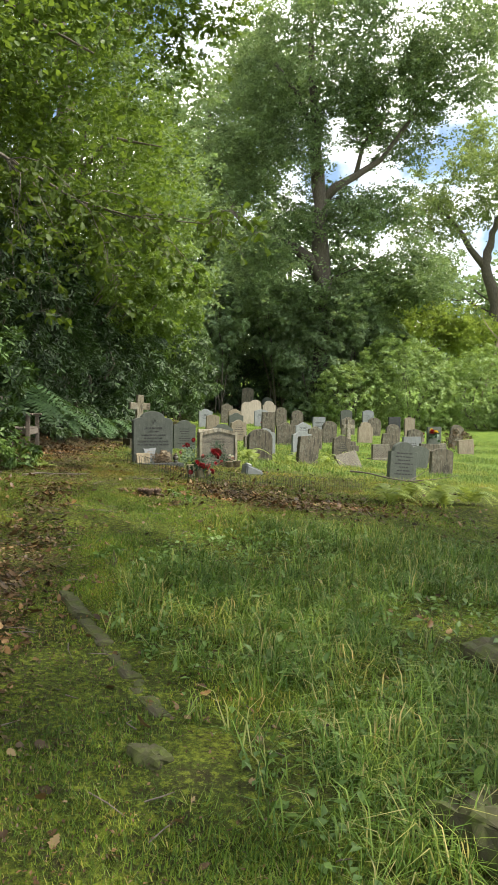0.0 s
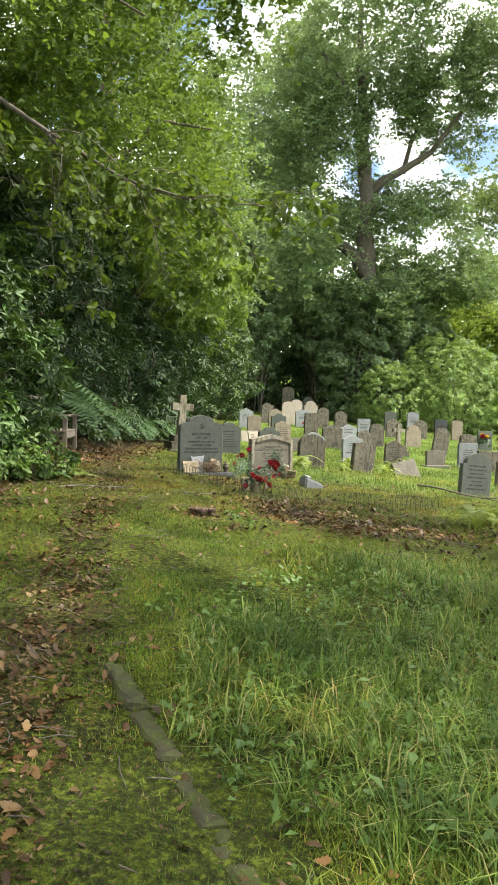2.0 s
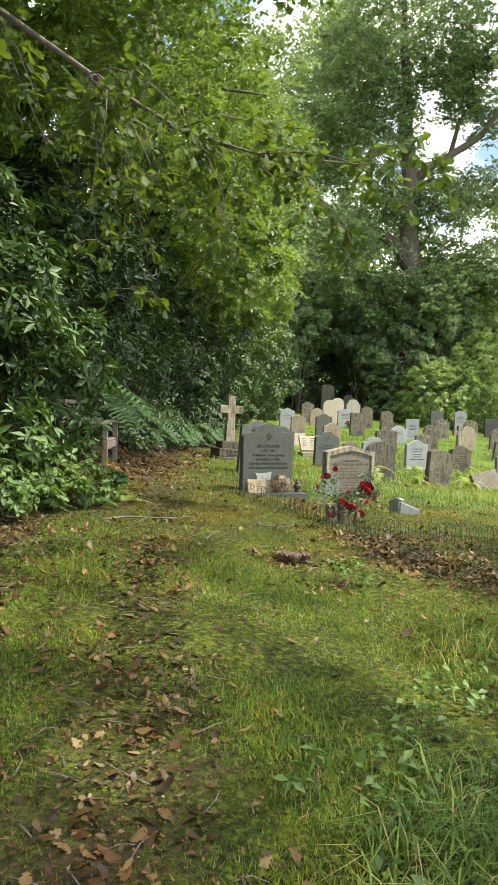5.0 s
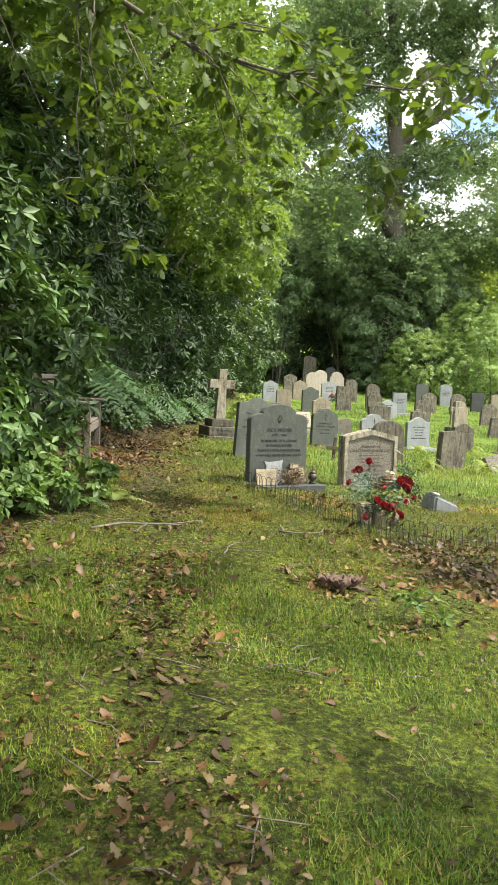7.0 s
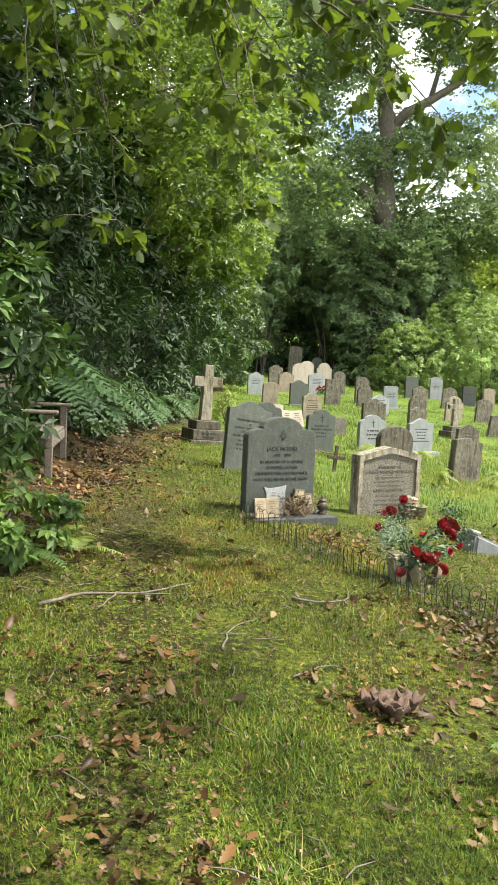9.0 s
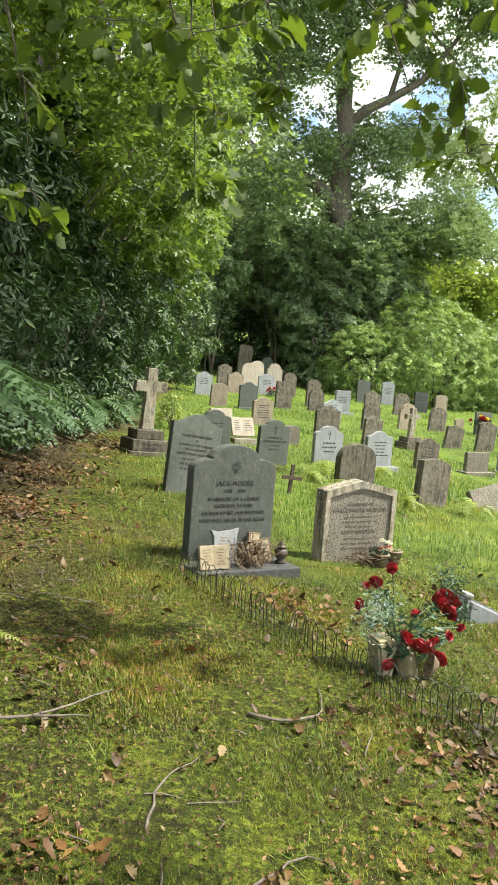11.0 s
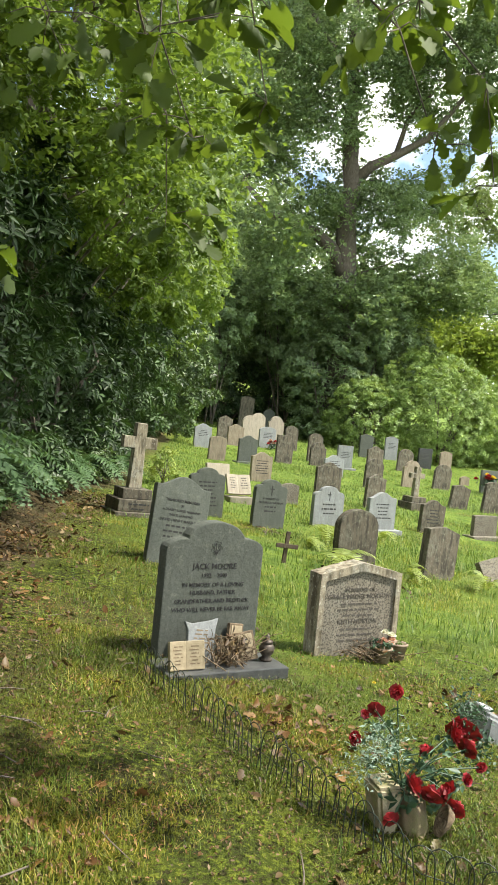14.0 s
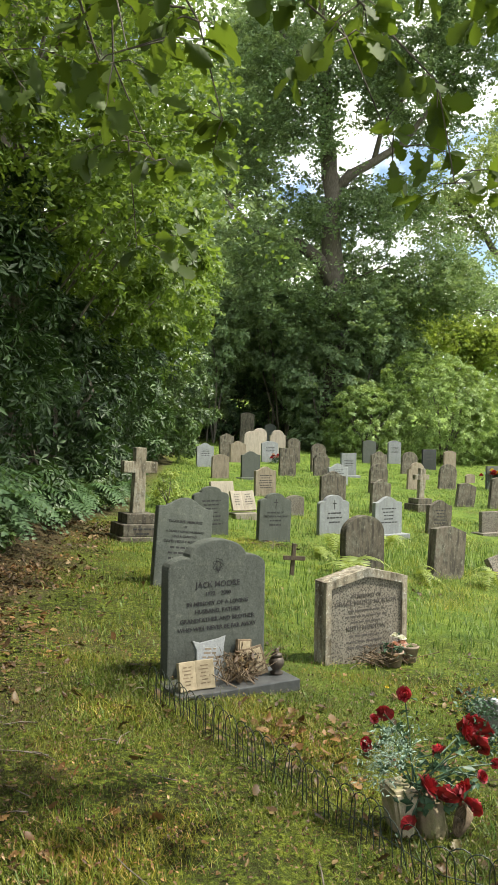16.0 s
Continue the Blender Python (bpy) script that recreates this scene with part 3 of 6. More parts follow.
headstone(0.85, 44.4, 0.60, 1.10, "arch", GREY, plinth=True)
headstone(-0.40, 25.9, 0.53, 0.67, "ogee", TAN, rows=6)
headstone(0.68, 32.8, 0.59, 0.86, "flat", BROWN, lean=1)
headstone(1.40, 38.6, 0.57, 0.94, "arch", BROWN)
headstone(2.00, 35.8, 0.58, 0.98, "arch", BROWN)
headstone(1.89, 34.0, 0.60, 0.77, "shoulder", BROWN)
headstone(1.07, 25.5, 0.66, 0.72, "ogee", BROWN, lean=1)
headstone(1.96, 30.8, 0.66, 0.61, "ogee", PALE, rows=3)
headstone(2.85, 34.5, 0.60, 0.80, "flat", PALE, rows=4, plinth=True)
headstone(4.74, 41.0, 0.66, 0.95, "segment", GREY)
headstone(4.36, 37.0, 0.70, 0.82, "ogee", BROWN)
headstone(2.76, 29.0, 0.57, 0.78, "arch", BROWN, lean=2)
headstone(1.88, 24.3, 0.47, 0.71, "ogee", BROWN, lean=3)
headstone(5.93, 41.7, 0.66, 0.98, "segment", PALE, rows=5)
headstone(5.66, 37.9, 0.72, 0.84, "arch", BROWN, lean=4)
headstone(4.36, 31.4, 0.66, 0.80, "shoulder", TAN, lean=2)
headstone(7.04, 40.3, 0.70, 0.83, "flat", BLACK, rows=4)
headstone(7.57, 39.2, 0.60, 0.92, "segment", TAN)
headstone(5.61, 32.6, 0.68, 0.78, "arch", BROWN, lean=5)
headstone(7.49, 36.3, 0.42, 0.33, "segment", TAN)
headstone(4.53, 27.2, 0.57, 0.59, "gable", BROWN, lean=9)
headstone(7.61, 34.1, 0.72, 0.79, "flat", GREY, rows=3)
headstone(5.42, 27.4, 0.62, 0.78, "segment", BROWN, lean=7)
headstone(8.54, 34.4, 0.70, 0.91, "arch", BROWN, lean=12)
headstone(7.61, 29.0, 0.68, 0.51, "flat", TAN, lean=-4)
# the middle rows
headstone(-1.56, 19.1, 0.55, 0.69, "scallop", GREY, rows=7)
stone_cross_small = headstone(-0.68, 18.9, 0.51, 0.68, "scallop", GREY, lean=2, label="scalloped grey slate headstone with a small cross and name")
headstone(-0.02, 22.8, 0.38, 0.38, "segment", GRANITE)
stone_cross_pale = headstone(0.34, 20.2, 0.56, 0.64, "scallop", PALE, rows=0, label="scalloped pale grey headstone with a small dark cross")
headstone(1.27, 20.6, 0.54, 0.66, "ogee", PALE, rows=5, plinth=True)
headstone(2.37, 21.6, 0.52, 0.60, "ogee", BROWN, lean=3, rows=5)
headstone(3.52, 22.2, 0.57, 0.43, "flat", GRANITE, plinth=True)
headstone(4.57, 23.3, 0.62, 0.67, "flat", PALE, rows=6, plinth=True, label="square pale grey headstone on a plinth with small white flowers")
headstone(5.51, 24.0, 0.60, 0.49, "flat", GRANITE, lean=-8, plinth=True)
headstone(3.86, 19.0, 0.52, 0.54, "segment", GREY, lean=8)
headstone(2.09, 17.2, 0.52, 0.32, "flat", GRANITE, lean=-12, back=25)
headstone(2.39, 13.0, 0.52, 0.62, "shoulder", GREY, lean=4, rows=7)
headstone(3.92, 16.9, 0.56, 0.55, "segment", BROWN, lean=3)
headstone(4.78, 22.0, 0.66, 0.55, "flat", BROWN, lean=3)
headstone(0.18, 16.7, 0.54, 0.65, "arch", BROWN, depth=0.11, label="round-topped brown headstone streaked with algae among the bracken")
headstone(1.14, 16.75, 0.46, 0.60, "gable", BROWN, lean=8, back=4, depth=0.12, label="low-gabled dark brown headstone leaning among the bracken")
stone_mid = headstone(-1.80, 15.1, 0.56, 0.80, "ogee", GREY, lean=7, back=7)
stone_near = headstone(-1.47, 12.2, 0.615, 0.78, "scallop", GREY, depth=0.10, label="scalloped grey slate headstone with plaques at its foot")
stone_granite = headstone(-0.53, 12.75, 0.635, 0.60, "gable", GRANITE, depth=0.12)




# ---- trees and bushes ----
def crown_clusters(nrng, lobes, n, gaps=0.0):
    """Places of leaf clusters, mostly near the outside of the crown's lobes."""
    vol = np.array([l[3] * l[4] * l[5] for l in lobes]) ** 0.67
    out = []
    for l, a in zip(lobes, vol):
        k = int(n * a / vol.sum())
        d = unit(nrng.normal(size=(k, 3)))
        r = nrng.uniform(0.12, 1.0, k) ** 0.45
        out.append(np.array(l[:3]) + d * np.array(l[3:6]) * r[:, None])
    c = np.concatenate(out)
    if gaps:
        q = c * 0.42
        f = (np.sin(q[:, 0] * 2 + 1.7 * np.sin(q[:, 2] * 1.9)) + np.sin(q[:, 1] * 2.1 + q[:, 2]) + np.sin(q[:, 2] * 2.3 + 1.4 * np.sin(q[:, 0] * 1.3))) / 3
        c = c[f > -0.75 + gaps]
    return c


def leaf_clump(nrng, clusters, per, radius, flat=0.55, sprays=8):
    """Leaves about each cluster, gathered in small flattened sprays with air between them."""
    k, m = len(clusters), max(2, per // sprays)
    size = radius * nrng.uniform(0.6, 1.4, k)
    s = nrng.normal(size=(k, sprays, 3)) * np.array((0.62, 0.62, 0.62 * flat + 0.1))
    s[:, :, 2] -= 0.18 * (s[:, :, 0] ** 2 + s[:, :, 1] ** 2)
    tilt = nrng.normal(size=(k, sprays, 2)) * 0.3
    p = nrng.normal(size=(k, sprays, m, 3)) * 0.23
    p[..., 2] = p[..., 2] * 0.38 + p[..., 0] * tilt[:, :, None, 0] + p[..., 1] * tilt[:, :, None, 1] - 0.8 * (p[..., 0] ** 2 + p[..., 1] ** 2)
    return (clusters[:, None, None] + (s[:, :, None] + p) * size[:, None, None, None]).reshape(-1, 3)


def tree(name, path, lobes, n, per, leaf, radius, leaf_mat, seed, label, gaps=0.0, boughs=40, limbs=(), ratio=0.6, bark=None):
    """path: the trunk as (x, y, height, radius); lobes: crown ellipsoids (x, y, height, rx, ry, rz); limbs: great boughs as paths."""
    nrng, rng = np.random.default_rng(seed), random.Random(seed)
    x0, y0 = path[0][:2]
    z0 = gz(x0, y0)
    base = empty(name, pose(x0, y0, z0), label, "tree")
    off = np.array((x0, y0, 0))
    trunk = [Vector((p[0] - x0, p[1] - y0, p[2])) for p in path]
    trunk[0].z -= 0.4
    bm = bmesh.new()
    fine, rad = [], []
    for i in range(len(trunk) - 1):
        for k in range(4):
            u = k / 4
            fine.append(trunk[i].lerp(trunk[i + 1], u) + Vector((rng.gauss(0, 0.05), rng.gauss(0, 0.05), 0)))
            rad.append((path[i][3] * (1 - u) + path[i + 1][3] * u) * rng.uniform(0.93, 1.07))
    fine.append(trunk[-1])
    rad.append(path[-1][3])
    rad[0] *= 1.35
    tube_into(bm, fine, rad, 12)
    part("trunk", bm, bark or BARK, base, smooth=True)
    spine = list(zip(fine, rad))
    for lim in limbs:
        bm = bmesh.new()
        pts = [Vector((p[0] - x0, p[1] - y0, p[2])) for p in lim]
        tube_into(bm, pts, [p[3] for p in lim], 9)
        part("bough", bm, bark or BARK, base, smooth=True)
        spine += [(p, q[3]) for p, q in zip(pts, lim)][1:]
    c = crown_clusters(nrng, lobes, n, gaps) - off
    bm = bmesh.new()
    for q in c[nrng.permutation(len(c))[:boughs]]:
        q = Vector(q)
        foot, r = min(spine, key=lambda s: (s[0] - q).length * rng.uniform(0.8, 1.3) + 1.3 * max(0, s[0].z - q.z + 0.8) + (4 if s[0].z < 1.5 else 0))
        ln = (q - foot).length
        r = min(r * 0.45, 0.011 * ln + 0.012)
        pts = [foot + (q - foot) * u + Vector((rng.gauss(0, 0.045), rng.gauss(0, 0.045), rng.gauss(0, 0.03))) * ln * (u < 1) * (u > 0) + Vector((0, 0, 0.16 * ln * math.sin(math.pi * u))) for u in (0, 0.2, 0.4, 0.6, 0.8, 1.0)]
        tube_into(bm, pts, [r, r * 0.8, r * 0.6, r * 0.45, r * 0.3, 0.006], 6)
        spine += [(pts[2], r * 0.6), (pts[3], r * 0.5)]
    part("branchwork", bm, bark or BARK, base, smooth=True)["kind"] = "stuff"
    leaves("crown", nrng, leaf_clump(nrng, c, per, radius), leaf, leaf_mat, base, ratio)
    return base


def bush(name, lobes, leaf, count, mat, seed, label, ratio=0.38, thick=0.45, whorl=6, category="bush", per_knot=34, reach_by=1.0, stem_foot=0.0):
    """A dense bush of overlapping lobes (x, y, height, rx, ry, rz): whorls of leaves on the outside, bare stems within."""
    nrng, rng = np.random.default_rng(seed), random.Random(seed)
    x0, y0 = lobes[0][0], lobes[0][1]
    z0 = gz(x0, y0)
    base = empty(name, pose(x0, y0, z0), label, category)
    area = np.array([l[3] * l[5] + l[4] * l[5] + l[3] * l[4] for l in lobes])
    cs, ns = [], []
    for l, a in zip(lobes, area):
        n = int(count / whorl * a / area.sum())
        semi, mid = np.array(l[3:6]), np.array((l[0] - x0, l[1] - y0, l[2]))
        # knots of shoots on the lobe's surface, each a small dome of whorls
        k = max(14, n // per_knot)
        d0 = unit(nrng.normal(size=(k, 3)))
        q = d0 * 3.1 + np.array(l[:3])
        swell = 0.92 + 0.12 * cheap_noise(q[:, 0] + q[:, 2], q[:, 1] - q[:, 2], 1.3) + nrng.normal(0, 0.06, k)
        knot = mid + d0 * semi * swell[:, None]
        reach = reach_by * nrng.uniform(0.13, 0.30, k) * min(l[3], l[5]) ** 0.7
        pick = nrng.integers(0, k, int(n * 0.74))
        e = unit(nrng.normal(size=(len(pick), 3)) * 0.8 + d0[pick] * 0.8 + np.array((0, 0, 0.45)))
        c = knot[pick] + e * (reach[pick] * (1 - 0.4 * nrng.random(len(pick)) ** 2))[:, None] * np.array((1.15, 1.15, 0.85))
        # sparse leaves within
        f = unit(nrng.normal(size=(n - len(pick), 3)))
        inner = mid + f * semi * nrng.uniform(1 - thick, 0.92, len(f))[:, None]
        c, d = np.concatenate((c, inner)), np.concatenate((e, f))
        keep = c[:, 2] + z0 > ground_z(c[:, 0] + x0, c[:, 1] + y0) + 0.08
        for o in lobes:
            if o is not l:
                keep &= np.linalg.norm((c + np.array((x0 - o[0], y0 - o[1], -o[2]))) / np.array(o[3:6]), axis=1) > 0.68
        cs.append(c[keep])
        ns.append(d[keep])
    c, d = np.concatenate(cs), np.concatenate(ns)
    k = len(c)
    face = unit(d * 0.8 + nrng.normal(size=(k, 3)) * 0.4 + np.array((0, 0, 0.6)))
    s = unit(np.cross(face, np.array((0.31, 0.2, 0.93))))
    t = np.cross(face, s)
    a = (nrng.uniform(0, 6.28, k)[:, None] + np.arange(whorl)[None] * (6.283 / whorl) + nrng.normal(size=(k, whorl)) * 0.25)[:, :, None]
    le = leaf * nrng.uniform(0.65, 1.3, (k, whorl))
    out = unit(s[:, None] * np.cos(a) + t[:, None] * np.sin(a) + face[:, None] * nrng.uniform(-0.5, 0.35, (k, whorl, 1)))
    centre = c[:, None] + out * le[:, :, None] * 0.55
    up = np.broadcast_to(face[:, None], out.shape) + nrng.normal(size=out.shape) * 0.2
    v, lo = leaf_arrays(nrng, centre.reshape(-1, 3), out.reshape(-1, 3), up.reshape(-1, 3), le.ravel(), le.ravel() * ratio)
    soup("foliage", v, lo, 3, mat, base)
    for l in lobes:
        bm = bmesh.new()
        for i in range(6):
            a, e = rng.uniform(0, 6.28), rng.uniform(0.2, 1.3)
            foot = Vector((l[0] - x0 + stem_foot + rng.uniform(-.3, .3) * l[3], l[1] - y0 + rng.uniform(-.3, .3) * l[4], 0))
            foot.z = gz(foot.x + x0, foot.y + y0) - z0 - 0.1
            tip = Vector((l[0] - x0 + l[3] * 0.85 * math.cos(a) * math.cos(e), l[1] - y0 + l[4] * 0.85 * math.sin(a) * math.cos(e), l[2] + l[5] * 0.8 * math.sin(e)))
            midp = foot.lerp(tip, 0.5) + Vector((rng.gauss(0, .1), rng.gauss(0, .1), 0.1)) * l[5]
            thick_r = min(0.05, 0.03 * l[5])
            tube_into(bm, [foot, midp, tip], [thick_r, thick_r * 0.7, thick_r * 0.25], 5)
        part("stem", bm, BARK, base)
    return base


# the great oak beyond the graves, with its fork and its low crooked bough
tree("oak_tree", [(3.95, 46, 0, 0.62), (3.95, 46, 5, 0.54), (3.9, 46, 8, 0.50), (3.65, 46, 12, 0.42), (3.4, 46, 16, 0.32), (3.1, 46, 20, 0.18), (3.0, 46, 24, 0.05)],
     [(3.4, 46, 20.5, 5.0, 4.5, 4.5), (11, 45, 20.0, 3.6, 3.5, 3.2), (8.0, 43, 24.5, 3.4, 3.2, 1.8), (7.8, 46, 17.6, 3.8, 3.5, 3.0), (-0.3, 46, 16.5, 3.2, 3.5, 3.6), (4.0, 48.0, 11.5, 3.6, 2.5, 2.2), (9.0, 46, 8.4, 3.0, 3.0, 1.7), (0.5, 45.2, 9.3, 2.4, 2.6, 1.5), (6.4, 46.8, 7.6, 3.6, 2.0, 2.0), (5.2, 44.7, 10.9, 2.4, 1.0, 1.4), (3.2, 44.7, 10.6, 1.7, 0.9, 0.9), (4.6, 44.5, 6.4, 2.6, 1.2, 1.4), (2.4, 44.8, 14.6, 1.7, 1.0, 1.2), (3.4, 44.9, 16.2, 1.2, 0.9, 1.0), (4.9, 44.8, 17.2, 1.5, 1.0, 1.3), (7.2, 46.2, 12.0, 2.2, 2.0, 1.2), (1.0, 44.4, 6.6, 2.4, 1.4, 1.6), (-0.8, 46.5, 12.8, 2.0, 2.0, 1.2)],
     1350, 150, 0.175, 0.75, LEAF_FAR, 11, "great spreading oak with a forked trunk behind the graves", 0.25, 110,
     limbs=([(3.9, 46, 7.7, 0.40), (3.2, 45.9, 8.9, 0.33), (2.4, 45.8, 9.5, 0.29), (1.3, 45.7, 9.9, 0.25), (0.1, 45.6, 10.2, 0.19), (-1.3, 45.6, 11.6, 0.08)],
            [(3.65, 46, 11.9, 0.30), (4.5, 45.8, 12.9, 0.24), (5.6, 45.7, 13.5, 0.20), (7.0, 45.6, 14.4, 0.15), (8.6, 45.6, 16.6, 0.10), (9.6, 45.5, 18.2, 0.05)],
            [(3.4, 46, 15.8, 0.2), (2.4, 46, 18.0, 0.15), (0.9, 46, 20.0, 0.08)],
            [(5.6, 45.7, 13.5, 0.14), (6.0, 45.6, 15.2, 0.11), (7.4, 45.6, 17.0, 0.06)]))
tree("ash_tree", [(16.5, 54, 0, 0.62), (16.4, 54, 5, 0.50), (15.9, 54, 7.6, 0.42), (15.2, 54, 10.2, 0.34), (15.5, 54, 11.8, 0.22), (16.1, 54, 13.5, 0.17), (17.2, 54, 16.5, 0.05)],
     [(14.6, 54, 16.4, 4.2, 4, 3.4), (20, 54, 16, 4, 4, 4.0), (11.6, 54, 13.0, 2.6, 3, 1.8), (20.5, 53, 9.4, 3, 3, 2), (11.4, 54, 9.3, 2.6, 2.0, 1.8), (17.6, 53.6, 13.0, 1.8, 1.6, 1.2)], 420, 120, 0.20, 0.75, LEAF_ASH, 12, "open-crowned tree with a thick bare trunk beyond the bushes", 0.3, 70,
     limbs=([(15.2, 54, 10.0, 0.26), (14.2, 54, 11.2, 0.20), (13.6, 54, 12.2, 0.17), (12.7, 54, 13.3, 0.13), (11.2, 54, 14.6, 0.05)], [(16.2, 54, 6.0, 0.18), (17.7, 53.8, 7.4, 0.13), (19.5, 53.6, 7.9, 0.09), (21.5, 53, 8.6, 0.04)], [(16.0, 54, 13.0, 0.14), (18, 54, 14.6, 0.1), (19.6, 54, 17, 0.05)]))
tree("lime_tree", [(11.5, 52, 0, 0.2), (11.5, 52, 4, 0.12), (11.4, 52, 7, 0.04)], [(10.4, 51.5, 6.4, 1.9, 1.5, 1.9), (13.8, 52, 5.6, 2.6, 1.8, 1.4)], 170, 110, 0.19, 0.7, LEAF_LIME, 16, "young tree with bright lime-green leaves behind the bushes", 0, 20)
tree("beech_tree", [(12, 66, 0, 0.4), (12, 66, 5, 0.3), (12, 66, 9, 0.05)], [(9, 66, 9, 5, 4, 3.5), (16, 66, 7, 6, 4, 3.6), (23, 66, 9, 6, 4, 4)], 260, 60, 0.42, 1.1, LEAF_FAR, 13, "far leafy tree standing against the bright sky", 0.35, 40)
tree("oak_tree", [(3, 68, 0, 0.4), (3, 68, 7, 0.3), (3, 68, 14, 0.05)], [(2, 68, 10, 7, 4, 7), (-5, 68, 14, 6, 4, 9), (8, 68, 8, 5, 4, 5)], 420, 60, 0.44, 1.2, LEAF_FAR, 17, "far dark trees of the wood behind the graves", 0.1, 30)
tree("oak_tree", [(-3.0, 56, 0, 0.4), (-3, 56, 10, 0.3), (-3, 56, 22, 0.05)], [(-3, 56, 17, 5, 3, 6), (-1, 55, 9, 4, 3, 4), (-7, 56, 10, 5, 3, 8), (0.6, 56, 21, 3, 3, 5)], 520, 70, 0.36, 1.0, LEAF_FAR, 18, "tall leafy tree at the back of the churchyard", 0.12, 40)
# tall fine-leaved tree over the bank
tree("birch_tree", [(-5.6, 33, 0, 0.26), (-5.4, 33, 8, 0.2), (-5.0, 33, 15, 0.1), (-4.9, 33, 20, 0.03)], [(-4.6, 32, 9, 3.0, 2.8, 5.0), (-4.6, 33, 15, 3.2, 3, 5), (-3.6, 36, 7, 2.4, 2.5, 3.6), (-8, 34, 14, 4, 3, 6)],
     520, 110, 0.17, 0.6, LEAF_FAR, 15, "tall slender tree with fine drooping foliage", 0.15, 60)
# the oak that leans out over the graves
tree("oak_tree", [(-4.9, 20.8, 0, 0.32), (-4.8, 20.8, 3, 0.27), (-4.7, 20.7, 6, 0.24), (-4.8, 20.4, 10, 0.16), (-5.0, 20, 14, 0.06)],
     [(-3.9, 16.8, 6.3, 2.6, 2.4, 2.2), (-2.9, 17.2, 4.3, 1.7, 1.6, 1.2), (-4.2, 13.0, 7.5, 2.8, 2.6, 2.0), (-5.5, 18, 11, 4, 4, 3.5), (-4.0, 21.0, 6.0, 2.4, 2.4, 2.6)],
     470, 136, 0.105, 0.55, LEAF_OAK, 21, "old oak on the bank with boughs low over the turf", 0.12, 110,
     limbs=([(-4.75, 20.7, 4.5, 0.12), (-4.4, 19.6, 5.2, 0.10), (-3.9, 18.5, 5.4, 0.07), (-3.0, 17.4, 5.8, 0.045), (-1.9, 17.0, 5.5, 0.012)], [(-4.7, 20.7, 6.0, 0.14), (-4.8, 18.6, 6.9, 0.11), (-4.5, 16.2, 7.0, 0.09), (-3.8, 13.6, 7.6, 0.05), (-2.6, 11.4, 7.6, 0.012)]), ratio=0.62)
# the oak whose boughs hang over the way
# the crown lobe at y 4.5 is out of view, added to shade the bank
tree("oak_tree", [(-6.3, 9.0, 0, 0.42), (-6.2, 9.0, 3, 0.36), (-6.0, 9.2, 7, 0.28), (-6.0, 9, 11, 0.18), (-6, 9, 15, 0.06)],
     [(-3.6, 10.2, 5.6, 2.0, 2.2, 1.2), (-1.9, 12.6, 6.6, 2.0, 2.0, 1.3), (-5.0, 7.0, 9.5, 4.5, 4.5, 3.0), (-0.8, 4.5, 9.5, 4.0, 3.4, 2.0), (-3.3, 8.4, 4.7, 1.5, 1.4, 0.9), (0.8, 14.0, 9.4, 2.4, 2.2, 1.4), (-3.9, 12.2, 4.5, 1.2, 1.2, 0.9)],
     640, 136, 0.105, 0.52, LEAF_OAK, 22, "oak on the bank whose boughs reach over the way", 0.38, 120,
     limbs=([(-6.1, 9.1, 4.8, 0.085), (-5.0, 9.4, 5.3, 0.06), (-4.3, 9.7, 5.5, 0.05), (-3.6, 10.0, 5.2, 0.04), (-2.9, 10.4, 4.8, 0.025), (-2.1, 10.8, 4.5, 0.012)], [(-6.0, 9.2, 7.0, 0.16), (-3.8, 8.5, 8.4, 0.12), (-1.5, 7.4, 9.2, 0.08), (1.2, 6.6, 9.6, 0.03)]), ratio=0.62)
# an unseen tree, added beside the walk to throw shade on it
tree("oak_tree", [(9.5, 5.0, 0, 0.45), (9.4, 5.0, 6, 0.35), (9.2, 5, 14, 0.08)], [(6.8, 3, 9.6, 4.0, 4.0, 2.2), (6.4, 6.8, 9.6, 3.4, 2.6, 1.9), (10, 5, 11.5, 4, 5, 3), (3.3, 4.0, 9.4, 1.5, 2.6, 1.2), (2.4, 7.2, 9.4, 1.2, 1.8, 1.1)], 320, 66, 0.17, 0.7, LEAF_OAK, 23, "unseen oak added beside the way to shade it", 0.1, 50)

# bushes along the bank
bush("rhododendron_bush", [(-4.8, 9.4, 0.9, 1.45, 1.5, 1.8), (-3.95, 10.5, 0.5, 0.92, 0.85, 1.2), (-5.3, 6.6, 1.3, 1.6, 1.9, 2.1)], 0.115, 90000, LEAF_GLOSSY, 31, "large glossy rhododendron bush on the bank", 0.36)
bush("laurel_bush", [(-5.5, 14.2, 1.2, 1.6, 2.0, 2.2), (-5.0, 17.9, 1.2, 1.5, 2.4, 2.3), (-5.2, 15.8, 2.6, 1.7, 2.8, 1.2)], 0.15, 66000, LEAF_SHADED, 32, "tall dark laurel bushes overhanging the bank, their shade in the colour", 0.30)
bush("laurel_bush", [(-4.7, 21.8, 1.1, 1.5, 2.2, 2.4), (-4.4, 25.5, 1.3, 1.6, 2.4, 2.6)], 0.16, 40000, LEAF_SHADED, 33, "dark laurel bushes low along the bank, their shade in the colour", 0.34)
